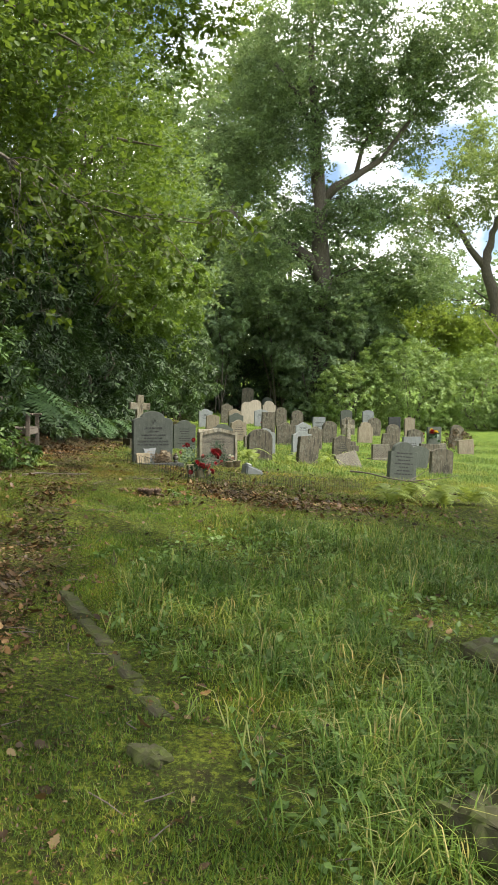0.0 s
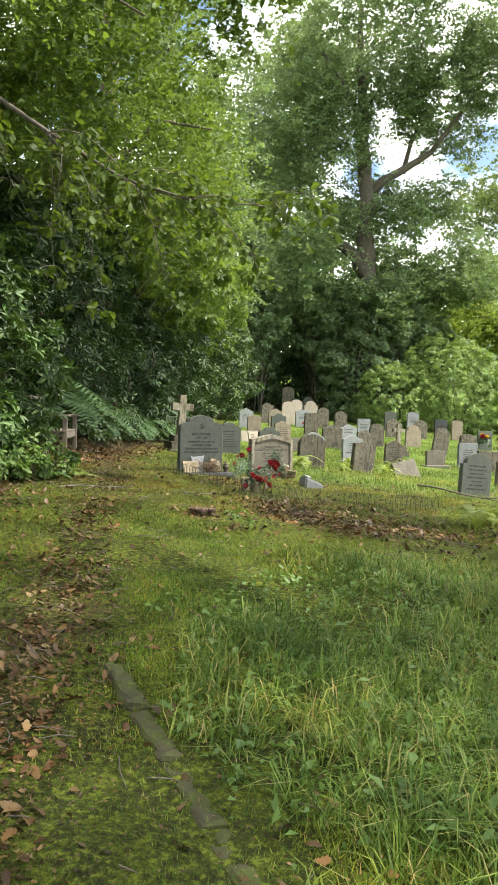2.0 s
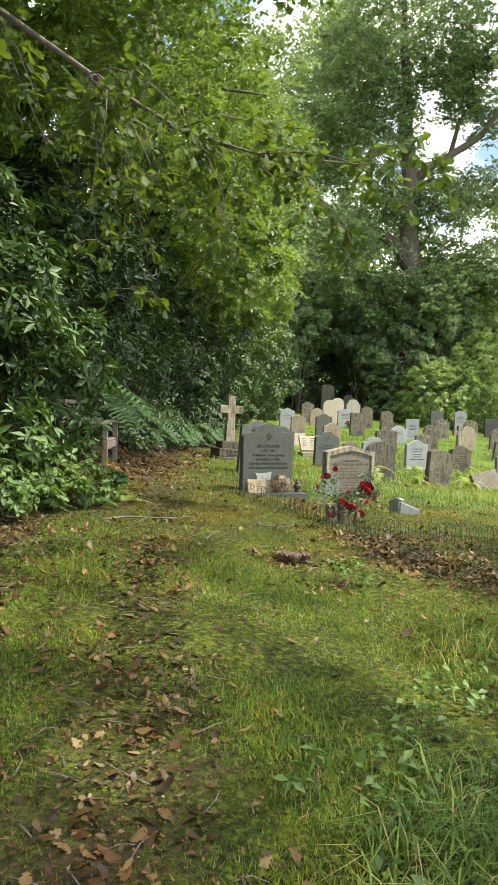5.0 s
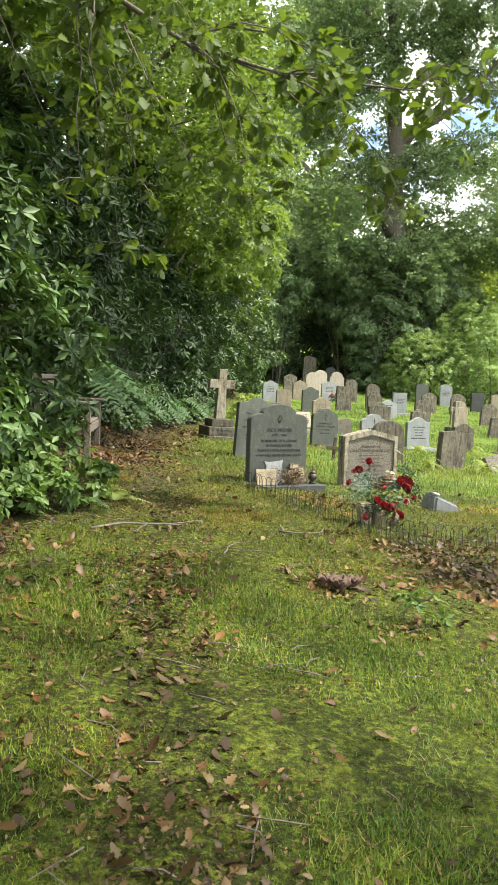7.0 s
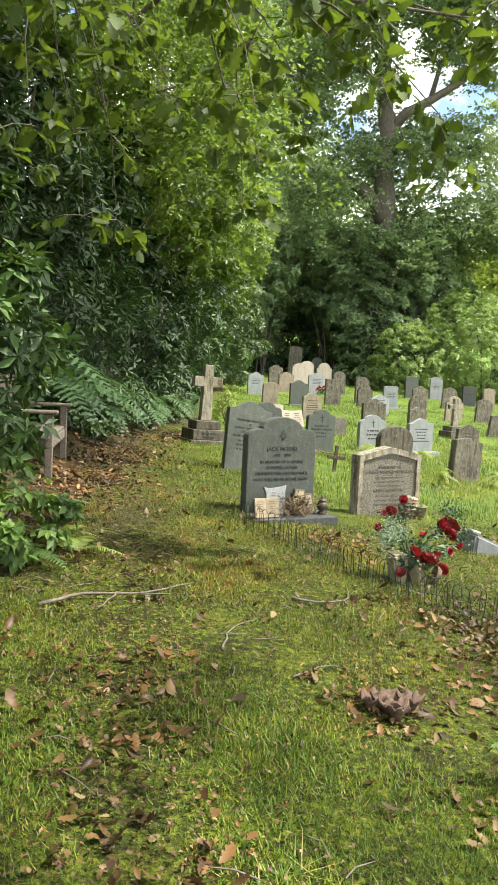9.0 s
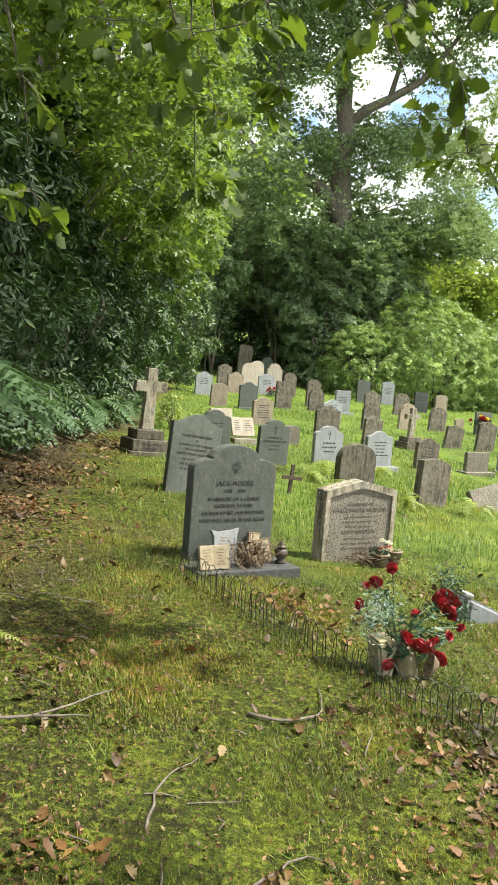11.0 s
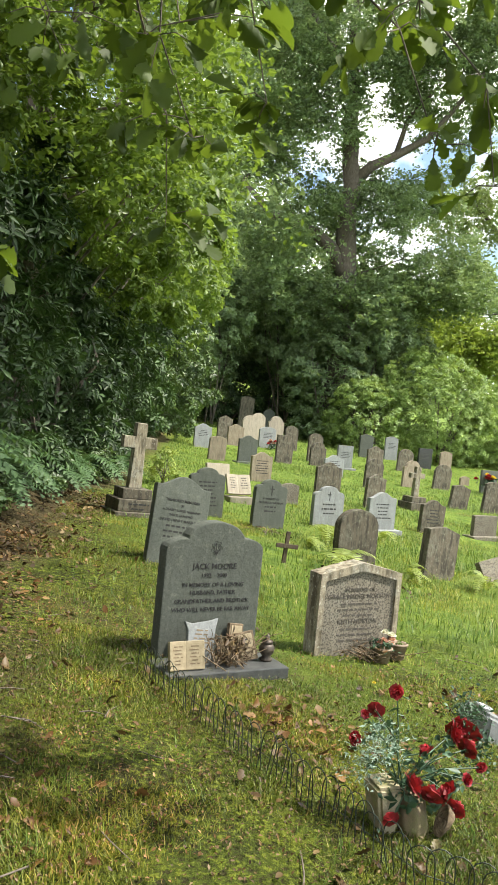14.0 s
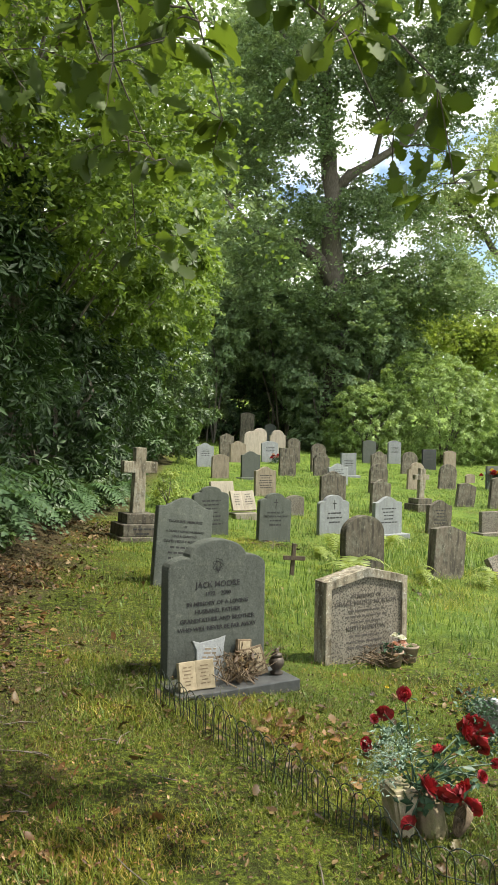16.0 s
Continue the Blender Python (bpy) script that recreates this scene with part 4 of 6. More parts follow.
bush("hazel_bush", [(-4.4, 22.6, 4.5, 1.9, 2.8, 1.5), (-5.0, 14.6, 4.9, 1.5, 1.9, 1.1), (-4.9, 17.2, 4.3, 1.4, 1.7, 1.0), (-5.3, 12.0, 4.4, 1.5, 1.5, 1.1), (-3.3, 24.0, 3.6, 1.6, 2.2, 1.2), (-3.0, 20.2, 4.0, 1.3, 1.8, 1.0), (-3.6, 27.5, 4.2, 1.9, 2.2, 1.9)], 0.12, 84000, LEAF_OAK, 38, "pale green hazel arching out over the laurels", 0.5, stem_foot=-2.4)
bush("laurel_bush", [(-4.4, 30.0, 1.7, 1.7, 2.4, 2.8), (-4.0, 34.5, 1.9, 1.8, 2.6, 3.2), (-3.8, 39.0, 2.1, 1.9, 2.6, 3.3), (-4.2, 43.0, 2.3, 2.0, 2.4, 3.4)], 0.17, 80000, LEAF_RHODO, 34, "tall bushes along the edge of the wood", 0.42)
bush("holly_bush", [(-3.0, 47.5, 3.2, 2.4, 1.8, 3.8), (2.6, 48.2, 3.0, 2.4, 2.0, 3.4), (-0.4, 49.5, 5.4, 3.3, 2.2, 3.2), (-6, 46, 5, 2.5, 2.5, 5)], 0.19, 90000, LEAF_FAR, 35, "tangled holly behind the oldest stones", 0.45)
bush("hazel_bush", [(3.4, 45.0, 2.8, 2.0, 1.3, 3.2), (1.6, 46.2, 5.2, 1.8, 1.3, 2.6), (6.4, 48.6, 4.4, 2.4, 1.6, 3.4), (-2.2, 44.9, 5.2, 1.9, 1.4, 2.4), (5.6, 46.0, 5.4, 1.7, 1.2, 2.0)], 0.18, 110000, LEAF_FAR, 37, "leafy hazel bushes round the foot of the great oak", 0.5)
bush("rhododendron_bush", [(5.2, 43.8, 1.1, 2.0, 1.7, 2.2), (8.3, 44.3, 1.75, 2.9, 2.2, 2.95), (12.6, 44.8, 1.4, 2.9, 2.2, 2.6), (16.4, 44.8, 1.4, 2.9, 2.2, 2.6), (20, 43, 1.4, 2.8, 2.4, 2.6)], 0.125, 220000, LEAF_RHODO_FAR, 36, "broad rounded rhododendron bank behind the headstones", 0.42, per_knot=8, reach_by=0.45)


# added foliage stands in for a shaded hollow, its darkness in the colour
bush("holly_bush", [(-0.9, 47.4, 1.4, 2.2, 1.2, 1.8), (1.4, 47.2, 1.2, 1.6, 1.0, 1.6)], 0.17, 22000, LEAF_SHADED, 39, "low dark holly added to fill the shaded hollow behind the oldest stones", 0.42)
bush("bramble_bush", [(-3.2, 10.3, 0.14, 0.46, 0.8, 0.42), (-3.5, 9.4, 0.14, 0.45, 0.7, 0.40)], 0.07, 6500, WEED, 40, "low brambles and ivy at the foot of the rhododendron", 0.55)

bush("ivy_patch", [(-4.05, 15.4, 0.05, 0.55, 1.5, 0.36), (-3.85, 18.3, 0.05, 0.5, 1.7, 0.30), (-3.6, 21.6, 0.05, 0.5, 1.8, 0.34)], 0.065, 15000, LEAF_RHODO, 42, "low dark ivy and seedlings over the foot of the bank", 0.6)


def dead_trunk():
    x, y = 13.1, 48.0
    ob = empty("dead_tree", pose(x, y, gz(x, y)), "thin pale dead trunk leaning out of the bushes", "tree")
    for name, pts, rad in (("trunk", [(0, 0, -0.3), (0.5, 0, 2.1), (1.07, 0, 4.2), (1.7, 0, 6.4), (2.4, 0, 8.9)], [0.11, 0.10, 0.085, 0.06, 0.02]), ("bough", [(1.3, 0, 5.0), (0.7, 0.1, 5.7), (0.3, 0.1, 6.4)], [0.04, 0.03, 0.012]), ("bough", [(1.3, 0, 5.0), (2.1, 0.1, 5.5), (3.2, 0.1, 5.8)], [0.045, 0.035, 0.012])):
        bm = bmesh.new()
        tube_into(bm, pts, rad, 8)
        part(name, bm, PALE_BARK, ob, smooth=True)


dead_trunk()


def far_woods():
    """The wooded hillside that closes the distance."""
    nrng = np.random.default_rng(51)
    x = nrng.uniform(-60, 110, 420)
    y = 150 + 25 * nrng.random(420)
    c = np.stack((x, y, ground_z(x, y) + nrng.uniform(0.5, 14.0, 420) * (0.7 + 0.3 * np.sin(x * 0.21) * np.sin(x * 0.083 + 1))), 1)
    tagged(leaves("far_woods", nrng, leaf_clump(nrng, c, 64, 3.6), 1.3, LEAF_FAR), "far wooded hillside beyond the churchyard", "woods", kind="stuff")


far_woods()


# ---- lobed leaves: the low boughs, and the dead leaves on the turf ----
LOBE_S = np.array((0.0, 0.10, 0.22, 0.32, 0.45, 0.55, 0.68, 0.78, 0.90, 1.0))
LOBE_W = np.array((0.02, 0.07, 0.20, 0.13, 0.30, 0.20, 0.33, 0.22, 0.20, 0.02))


def lobed_leaves(rng, foot, axis, normal, length, curl):
    """Oak leaves as strips on both sides of the rib."""
    n, k = len(foot), len(LOBE_S)
    axis = unit(axis)
    side = unit(np.cross(axis, normal))
    up = np.cross(side, axis)
    s = LOBE_S[None, :, None]
    w = LOBE_W[None, :, None] * rng.uniform(0.85, 1.15, (n, k, 1))
    L, c = length[:, None, None], curl[:, None, None]
    rib = foot[:, None] + axis[:, None] * L * s - up[:, None] * L * c * s * s * 0.55
    a = rib + side[:, None] * L * w + up[:, None] * L * w * (0.18 + c * rng.normal(0.3, 0.5, (n, 1, 1)))
    b = rib - side[:, None] * L * w + up[:, None] * L * w * (0.18 + c * rng.normal(0.3, 0.5, (n, 1, 1)))
    v = np.stack((a, rib, b), 2).reshape(-1, 3)
    i = (np.arange(n)[:, None] * k * 3 + np.arange(k - 1)[None] * 3)[:, :, None]
    q = np.concatenate((i, i + 1, i + 4, i + 3, i + 1, i + 2, i + 5, i + 4), 2)
    return v, q.astype(np.int32).ravel()


def low_boughs():
    """Leafy twigs that hang into view over the way."""
    rng, r2 = np.random.default_rng(41), random.Random(41)
    base = empty("oak_bough", pose(-6.05, 9.15, gz(-6.3, 9.0) + 4.6), "low oak bough with hanging twigs of lobed green leaves", "branch")
    o = Vector((-6.05, 9.15, gz(-6.3, 9.0) + 4.6))
    bm = bmesh.new()
    stem = [Vector(p) for p in ((-6.05, 9.15, 5.5), (-5.0, 9.5, 5.5), (-4.0, 9.9, 5.2), (-3.0, 10.2, 4.6), (-2.2, 10.3, 4.15), (-1.5, 10.3, 3.95), (-0.6, 10.4, 3.9), (0.2, 10.5, 3.95))]
    tube_into(bm, [p - o for p in stem], [0.06, 0.048, 0.036, 0.024, 0.016, 0.011, 0.007, 0.003], 8)
    foot, axis = [], []
    twig_ends = [(2, (-3.2, 9.3, 4.1)), (3, (-2.7, 9.7, 3.55)), (3, (-2.6, 10.6, 3.2)), (3, (-2.2, 10.0, 3.3)), (4, (-1.75, 9.9, 3.25)), (4, (-1.45, 10.2, 3.2)), (4, (-1.75, 10.6, 3.15)), (4, (-0.85, 10.25, 3.12)), (5, (-0.62, 10.3, 3.02)), (5, (-1.0, 10.1, 3.5)), (6, (-0.35, 10.2, 3.65)),
                 (6, (0.1, 10.2, 3.75)), (2, (-3.6, 10.8, 4.3)), (3, (-3.1, 10.9, 3.7)), (3, (-2.0, 9.6, 3.9)), (4, (-1.2, 9.7, 3.75)), (2, (-3.9, 9.0, 4.6)), (3, (-2.4, 11.2, 3.7)), (1, (-4.2, 8.7, 4.9)), (3, (-2.95, 10.1, 3.15)), (5, (-0.2, 10.6, 3.6)),
                 (3, (-2.6, 11.1, 2.85)), (4, (-1.8, 11.0, 2.95)), (2, (-3.2, 10.8, 3.1)), (3, (-2.9, 11.3, 2.9))]
    for i, e in twig_ends:
        a, b = stem[i], Vector(e)
        pts = [a.lerp(b, u) + Vector((r2.gauss(0, 0.03), r2.gauss(0, 0.03), 0.22 * math.sin(math.pi * u))) for u in (0, 0.2, 0.4, 0.6, 0.8, 1)]
        tube_into(bm, [p - o for p in pts], [0.010, 0.008, 0.006, 0.005, 0.0035, 0.002], 5)
        for j in range(1, 6):
            for s in range(3):
                d = Vector((r2.gauss(0, 1), r2.gauss(0, 1), r2.gauss(-0.25, 0.5))).normalized()
                q = pts[j] + d * r2.uniform(0.08, 0.26)
                tube_into(bm, [pts[j] - o, pts[j].lerp(q, 0.5) + Vector((0, 0, 0.02)) - o, q - o], [0.003, 0.0025, 0.0015], 4)
                for u in (0.45, 0.75, 1.0, 1.0, 1.0):
                    foot.append(pts[j].lerp(q, u) - o)
                    axis.append(d * 0.7 + Vector((r2.gauss(0, 0.6), r2.gauss(0, 0.6), r2.gauss(-0.35, 0.4))))
    part("twig_growth", bm, BARK, base, smooth=True)["kind"] = "stuff"
    foot, axis = np.array(foot), np.array(axis)
    n = len(foot)
    nor = rng.normal(size=(n, 3)) * 0.55 + np.array((0, -0.1, 0.9))
    v, q = lobed_leaves(rng, foot, axis, nor, rng.uniform(0.07, 0.135, n), rng.uniform(0, 0.6, n))
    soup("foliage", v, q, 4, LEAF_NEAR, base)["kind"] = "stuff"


low_boughs()


def litter():
    rng = np.random.default_rng(43)
    xs, ys = [], []

    def add(n, x, y, sx, sy):
        xs.append(x + rng.normal(0, sx, n))
        ys.append(y + rng.normal(0, sy, n))

    y = 1.5 + 7.5 * rng.random(1700) ** 1.2
    xs.append(-0.62 - 0.17 * y + rng.normal(0, 0.14, 1700))
    ys.append(y)
    x, y = scatter(rng, 2600, -3.4, 2.8, 1.5, 13)
    xs.append(x)
    ys.append(y)
    for n, x, y, sx, sy in ((1700, 0.15, 9.05, 0.5, 0.28), (800, 0.9, 8.7, 0.5, 0.35), (700, -0.35, 9.6, 0.25, 0.25), (1500, -3.3, 13.9, 0.38, 0.9), (500, -3.0, 12.6, 0.25, 0.3), (1100, -3.1, 7.8, 0.42, 0.8), (500, -2.7, 6.2, 0.35, 0.6), (500, -3.0, 18.8, 0.3, 0.5), (260, -2.6, 13.5, 0.35, 1.2), (130, -1.05, 8.7, 0.14, 0.12), (60, -0.85, 8.1, 0.12, 0.1), (240, -1.0, 11.3, 0.28, 0.22), (600, 0.0, 10.0, 0.55, 0.25), (160, 0.0, 11.9, 0.25, 0.2), (300, 1.5, 9.0, 0.5, 0.5), (500, -3.3, 8.8, 0.3, 0.7), (420, -3.2, 12.0, 0.22, 0.7), (700, -3.2, 15.0, 0.3, 1.0), (500, -3.1, 18.0, 0.25, 0.9), (160, -2.3, 10.2, 0.25, 0.4), (120, -1.6, 6.3, 0.2, 0.4), (500, -1.5, 4.2, 0.3, 1.0), (120, -0.68, 18.5, 0.22, 0.15), (160, 0.1, 15.6, 0.4, 0.3)):
        add(n, x, y, sx, sy)
    x, y = np.concatenate(xs), np.concatenate(ys)
    n = len(x)
    foot = np.stack((x, y, ground_z(x, y) + rng.uniform(0.010, 0.026, n)), 1)
    a = rng.uniform(0, 6.28, n)
    axis = np.stack((np.cos(a), np.sin(a), rng.normal(0, 0.12, n)), 1)
    nor = rng.normal(size=(n, 3)) * 0.3 + np.array((0, 0, 1.0))
    v, q = lobed_leaves(rng, foot, axis, nor, 0.018 + 0.050 * rng.random(n) ** 2.2, rng.uniform(-1.3, 1.5, n))
    tagged(soup("fallen_leaves", v, q, 4, DEAD), "brown curled dead oak leaves lying on the turf", "leaf litter", kind="stuff")
    # crumbs of leaf and bark trodden into the moss
    m = 26000
    y = rng.uniform(1.6, 13, m)
    x = np.where(rng.random(m) < 0.45, -0.62 - 0.17 * y + rng.normal(0, 0.3, m), rng.uniform(-3.3, 2.2, m))
    x, y = np.concatenate((x, rng.uniform(-3.2, 1.4, 12000))), np.concatenate((y, rng.normal(10.6, 1.2, 12000)))
    m = len(x)
    c = np.stack((x, y, ground_z(x, y) + rng.uniform(0.012, 0.03, m)), 1)
    tagged(leaves("leaf_crumbs", rng, c, 0.0155, DEAD, None, 0.55, np.tile((0, 0, 1.6), (m, 1))), "crumbled bits of dead leaf trodden into the moss", "leaf litter", kind="stuff")
    bm, r2 = bmesh.new(), random.Random(7)
    for i in range(260):
        y = r2.uniform(1.8, 13)
        x = r2.choice((-0.62 - 0.17 * y + r2.gauss(0, 0.5), r2.uniform(-3, 2.5)))
        a, l = r2.uniform(0, 6.28), r2.uniform(0.05, 0.22)
        p = Vector((x, y, gz(x, y) + 0.012))
        d = Vector((math.cos(a), math.sin(a), 0))
        e = p + d * l
        e.z = gz(e.x, e.y) + 0.015
        m = p.lerp(e, 0.5) + Vector((r2.gauss(0, 0.012), r2.gauss(0, 0.012), 0.006))
        tube_into(bm, [p, m, e], [0.003, 0.0028, 0.0015], 4)
    tagged(part("fallen_twigs", bm, TWIG), "small dry twigs scattered on the turf", "twigs", kind="stuff")


litter()


def stick(points, r, label, forks=()):
    o = Vector((points[0][0], points[0][1], gz(*points[0][:2])))
    bm = bmesh.new()
    for path, rr in [(points, r)] + [(f, r * 0.55) for f in forks]:
        ctl = [Vector((x, y, gz(x, y) + h)) - o for x, y, h in path]
        ctl = [ctl[0] * 2 - ctl[1]] + ctl + [ctl[-1] * 2 - ctl[-2]]
        pts = []
        for a, b, c, d in zip(ctl, ctl[1:], ctl[2:], ctl[3:]):
            for u in (0, 0.25, 0.5, 0.75):
                pts.append(0.5 * (2 * b + (c - a) * u + (2 * a - 5 * b + 4 * c - d) * u * u + (3 * b - a - 3 * c + d) * u ** 3) + Vector((math.sin(u * 40 + b.x * 90), math.cos(u * 31 + b.y * 70), 0)) * 0.006)
        pts.append(ctl[-2])
        tube_into(bm, pts, [rr * 0.72 * (1 - 0.7 * i / (len(pts) - 1)) for i in range(len(pts))], 7)
    ob = part("fallen_branch", bm, TWIG, smooth=True)
    ob.matrix_world = Matrix.Translation(o)
    return tagged(ob, label, "branch")


stick([(1.55, 12.75, 0.10), (1.8, 12.6, 0.10), (2.05, 12.25, 0.07), (2.35, 12.15, 0.05), (2.55, 11.95, 0.04)], 0.022, "crooked dead branch lying in the grass", ([(2.35, 12.15, 0.05), (2.55, 12.3, 0.16), (2.7, 12.35, 0.25)], [(2.3, 12.1, 0.05), (2.75, 12.1, 0.12), (3.1, 12.2, 0.2)], [(2.05, 12.25, 0.07), (1.95, 12.45, 0.14)]))
stick([(-2.62, 9.35, 0.02), (-2.45, 9.55, 0.03), (-2.2, 9.65, 0.03), (-1.95, 9.95, 0.02)], 0.014, "bent dry branch lying on the moss", ([(-2.3, 9.62, 0.03), (-2.35, 9.4, 0.02)], [(-2.2, 9.65, 0.03), (-2.0, 9.7, 0.03)]))
stick([(-1.42, 9.9, 0.015), (-1.25, 9.88, 0.02), (-1.12, 10.0, 0.02), (-1.1, 10.25, 0.015)], 0.011, "curved dry stick lying on the moss")
stick([(-1.75, 9.1, 0.01), (-1.72, 9.35, 0.015), (-1.6, 9.55, 0.01)], 0.008, "thin dry stick lying on the moss")
stick([(-1.45, 8.9, 0.01), (-1.3, 9.05, 0.015), (-1.2, 9.02, 0.01)], 0.007, "thin dry stick lying among dead leaves")


# ---- ferns and bracken ----
def frond_arrays(rng, foot, heading, length, arch):
    """One frond: a curved rib with pairs of tapering leaflets."""
    k = 27
    d = np.array((math.cos(heading), math.sin(heading), 0))
    s = np.array((-d[1], d[0], 0))
    u = np.linspace(0, 1, k)
    p = foot + d * (length * (0.25 * u + 0.6 * u ** 2))[:, None] + np.array((0, 0, 1)) * (length * arch * (1.5 * u - 1.45 * u ** 1.9))[:, None]
    t = unit(np.gradient(p, axis=0))
    nor = unit(np.cross(s, t) * -1)
    w = length * 0.27 * np.sin(np.clip(u * 0.96 + 0.04, 0, 1) * math.pi) ** 0.7 * (1.05 - 0.55 * u)
    vs, ls, n = [], [], 0
    for i in range(2, k):
        for sg in (-1, 1):
            b = p[i]
            ax = unit(s * sg + t[i] * 0.35 - np.array((0, 0, 0.18)) + rng.normal(0, 0.06, 3))
            h = t[i] * length * 0.0125
            tip = b + ax * w[i]
            mid = b + ax * w[i] * 0.45
            vs += [b - h, b + h, mid + h * 1.15, tip, mid - h * 1.15]
            ls += [n, n + 1, n + 2, n, n + 2, n + 4, n + 4, n + 2, n + 3]
            n += 5
    for i in range(k):
        vs += [p[i] - s * 0.004 * (1.2 - u[i]), p[i] + s * 0.004 * (1.2 - u[i])]
        if i:
            ls += [n - 2, n - 1, n + 1, n - 2, n + 1, n]
        n += 2
    return np.array(vs), np.array(ls)


def fern(x, y, n, size, mat, seed, label, name="fern", arch=1.0, face=None):
    rng = np.random.default_rng(seed)
    base = empty(name, pose(x, y, gz(x, y)), label, "fern")
    for i in range(n):
        h = (rng.uniform(0, 6.28) if face is None else face + rng.normal(0, 0.8))
        v, l = frond_arrays(rng, rng.normal(0, 0.03, 3) * np.array((1, 1, 0)), h, size * rng.uniform(0.65, 1.15), arch * rng.uniform(0.7, 1.2))
        soup("frond", v, l, 3, mat, base)
    return base


FERN_WORDS = "green fern with arching fronds at the foot of the bank"
for i, (x, y, n, s) in enumerate(((-3.9, 15.9, 9, 0.95), (-3.6, 16.2, 9, 0.85), (-4.0, 14.5, 9, 1.15), (-4.35, 15.2, 9, 1.35), (-4.1, 15.0, 9, 1.2), (-3.9, 16.4, 8, 0.9), (-4.0, 16.9, 7, 0.9), (-3.5, 18.6, 9, 0.8), (-3.4, 19.8, 8, 0.8), (-3.3, 21.0, 8, 0.75), (-3.7, 17.4, 8, 0.8), (-4.3, 16.6, 9, 1.1), (-3.1, 22.6, 7, 0.7), (-3.3, 24.2, 7, 0.7), (-3.8, 19.2, 8, 0.95))):
    fern(x - 0.15, y, n + 4, s * 1.2, FERN_BANK, 100 + i, FERN_WORDS, arch=1.15, face=-0.3 - 0.5 * (i % 3))
for i, (x, y, n, s) in enumerate(((-3.05, 11.3, 6, 0.40), (-2.80, 10.6, 8, 0.40), (-2.95, 10.0, 7, 0.36), (-2.65, 10.35, 7, 0.36), (-3.2, 9.6, 7, 0.34))):
    fern(x, y, n, s, BRACKEN if i % 2 else FERN, 130 + i, "low green fern sprawling at the edge of the turf", arch=0.5)
for i, (x, y, n, s) in enumerate(((-0.05, 16.05, 6, 0.62), (0.05, 15.8, 5, 0.5), (0.75, 16.3, 4, 0.4), (1.55, 16.3, 5, 0.5), (-0.2, 17.6, 5, 0.5), (0.1, 18.4, 5, 0.55), (1.1, 19.6, 4, 0.5), (1.9, 9.9, 8, 0.55), (2.3, 9.6, 8, 0.6), (1.6, 9.5, 7, 0.5), (2.7, 10.0, 7, 0.55), (2.2, 20.2, 4, 0.45))):
    fern(x, y, n, s, BRACKEN, 140 + i, "pale yellow-green bracken growing among the graves", "bracken", 1.1)


# ---- crosses, book, tablet ----
def stone_cross(x, y, rz, steps, shaft, span, arm, wide, deep, mat, label, lean=0.0):
    base = empty("stone_cross", pose(x, y, gz(x, y) - 0.03, 0, lean, rz), label, "cross monument")
    z = 0.0
    for w, d, h in steps:
        part("step", block(-w / 2, w / 2, -d / 2, d / 2, z - (0.1 if z == 0 else 0), z + h, 0.012), BROWN, base, "dark mossy step")
        z += h
    a, b = wide / 2, span / 2
    top, t = z + shaft, arm
    zc = z + shaft * 0.70
    pts = [(-a * 1.2, z), (-a, zc - t / 2), (-b, zc - t / 2), (-b, zc + t / 2), (-a, zc + t / 2), (-a, top), (a, top), (a, zc + t / 2), (b, zc + t / 2), (b, zc - t / 2), (a, zc - t / 2), (a * 1.2, z)]
    part("cross", slab(pts, deep, 0.01), mat, base)
    return base


LICHENED = stone_material("lichened_limestone", (0.33, 0.29, 0.21), (0.09, 0.075, 0.05), (0.36, 0.36, 0.30), 0.8, 0.3, 1.0)
big_cross = stone_cross(-2.5, 18.1, 27, ((0.64, 0.58, 0.08), (0.54, 0.48, 0.155), (0.40, 0.34, 0.13)), 0.84, 0.46, 0.15, 0.145, 0.12, LICHENED, "lichened stone cross on three steps at the edge of the turf", 2)
bars(random.Random(5), big_cross, 0.36, 0.19, 2, 0.06, -0.242)
stone_cross(3.0, 25.4, 27, ((0.52, 0.46, 0.20), (0.40, 0.34, 0.12)), 0.66, 0.40, 0.11, 0.12, 0.10, LICHENED, "small lichened stone cross on a square pedestal", 1)

WOOD = plain_material("dark_weathered_wood", (0.035, 0.025, 0.015), (0.09, 0.065, 0.04), 14, 0.85, 0, 0.5, (8, 8, 1))
wc = empty("wooden_cross", pose(-0.66, 16.2, gz(-0.66, 16.2), 0, 5, 20), "small dark wooden cross stuck in the turf", "grave marker")
part("stake", block(-0.022, 0.022, -0.013, 0.013, -0.1, 0.33, 0.004), WOOD, wc)
part("crosspiece", block(-0.13, 0.13, -0.032, -0.014, 0.155, 0.20, 0.004), WOOD, wc, "weathered crosspiece")

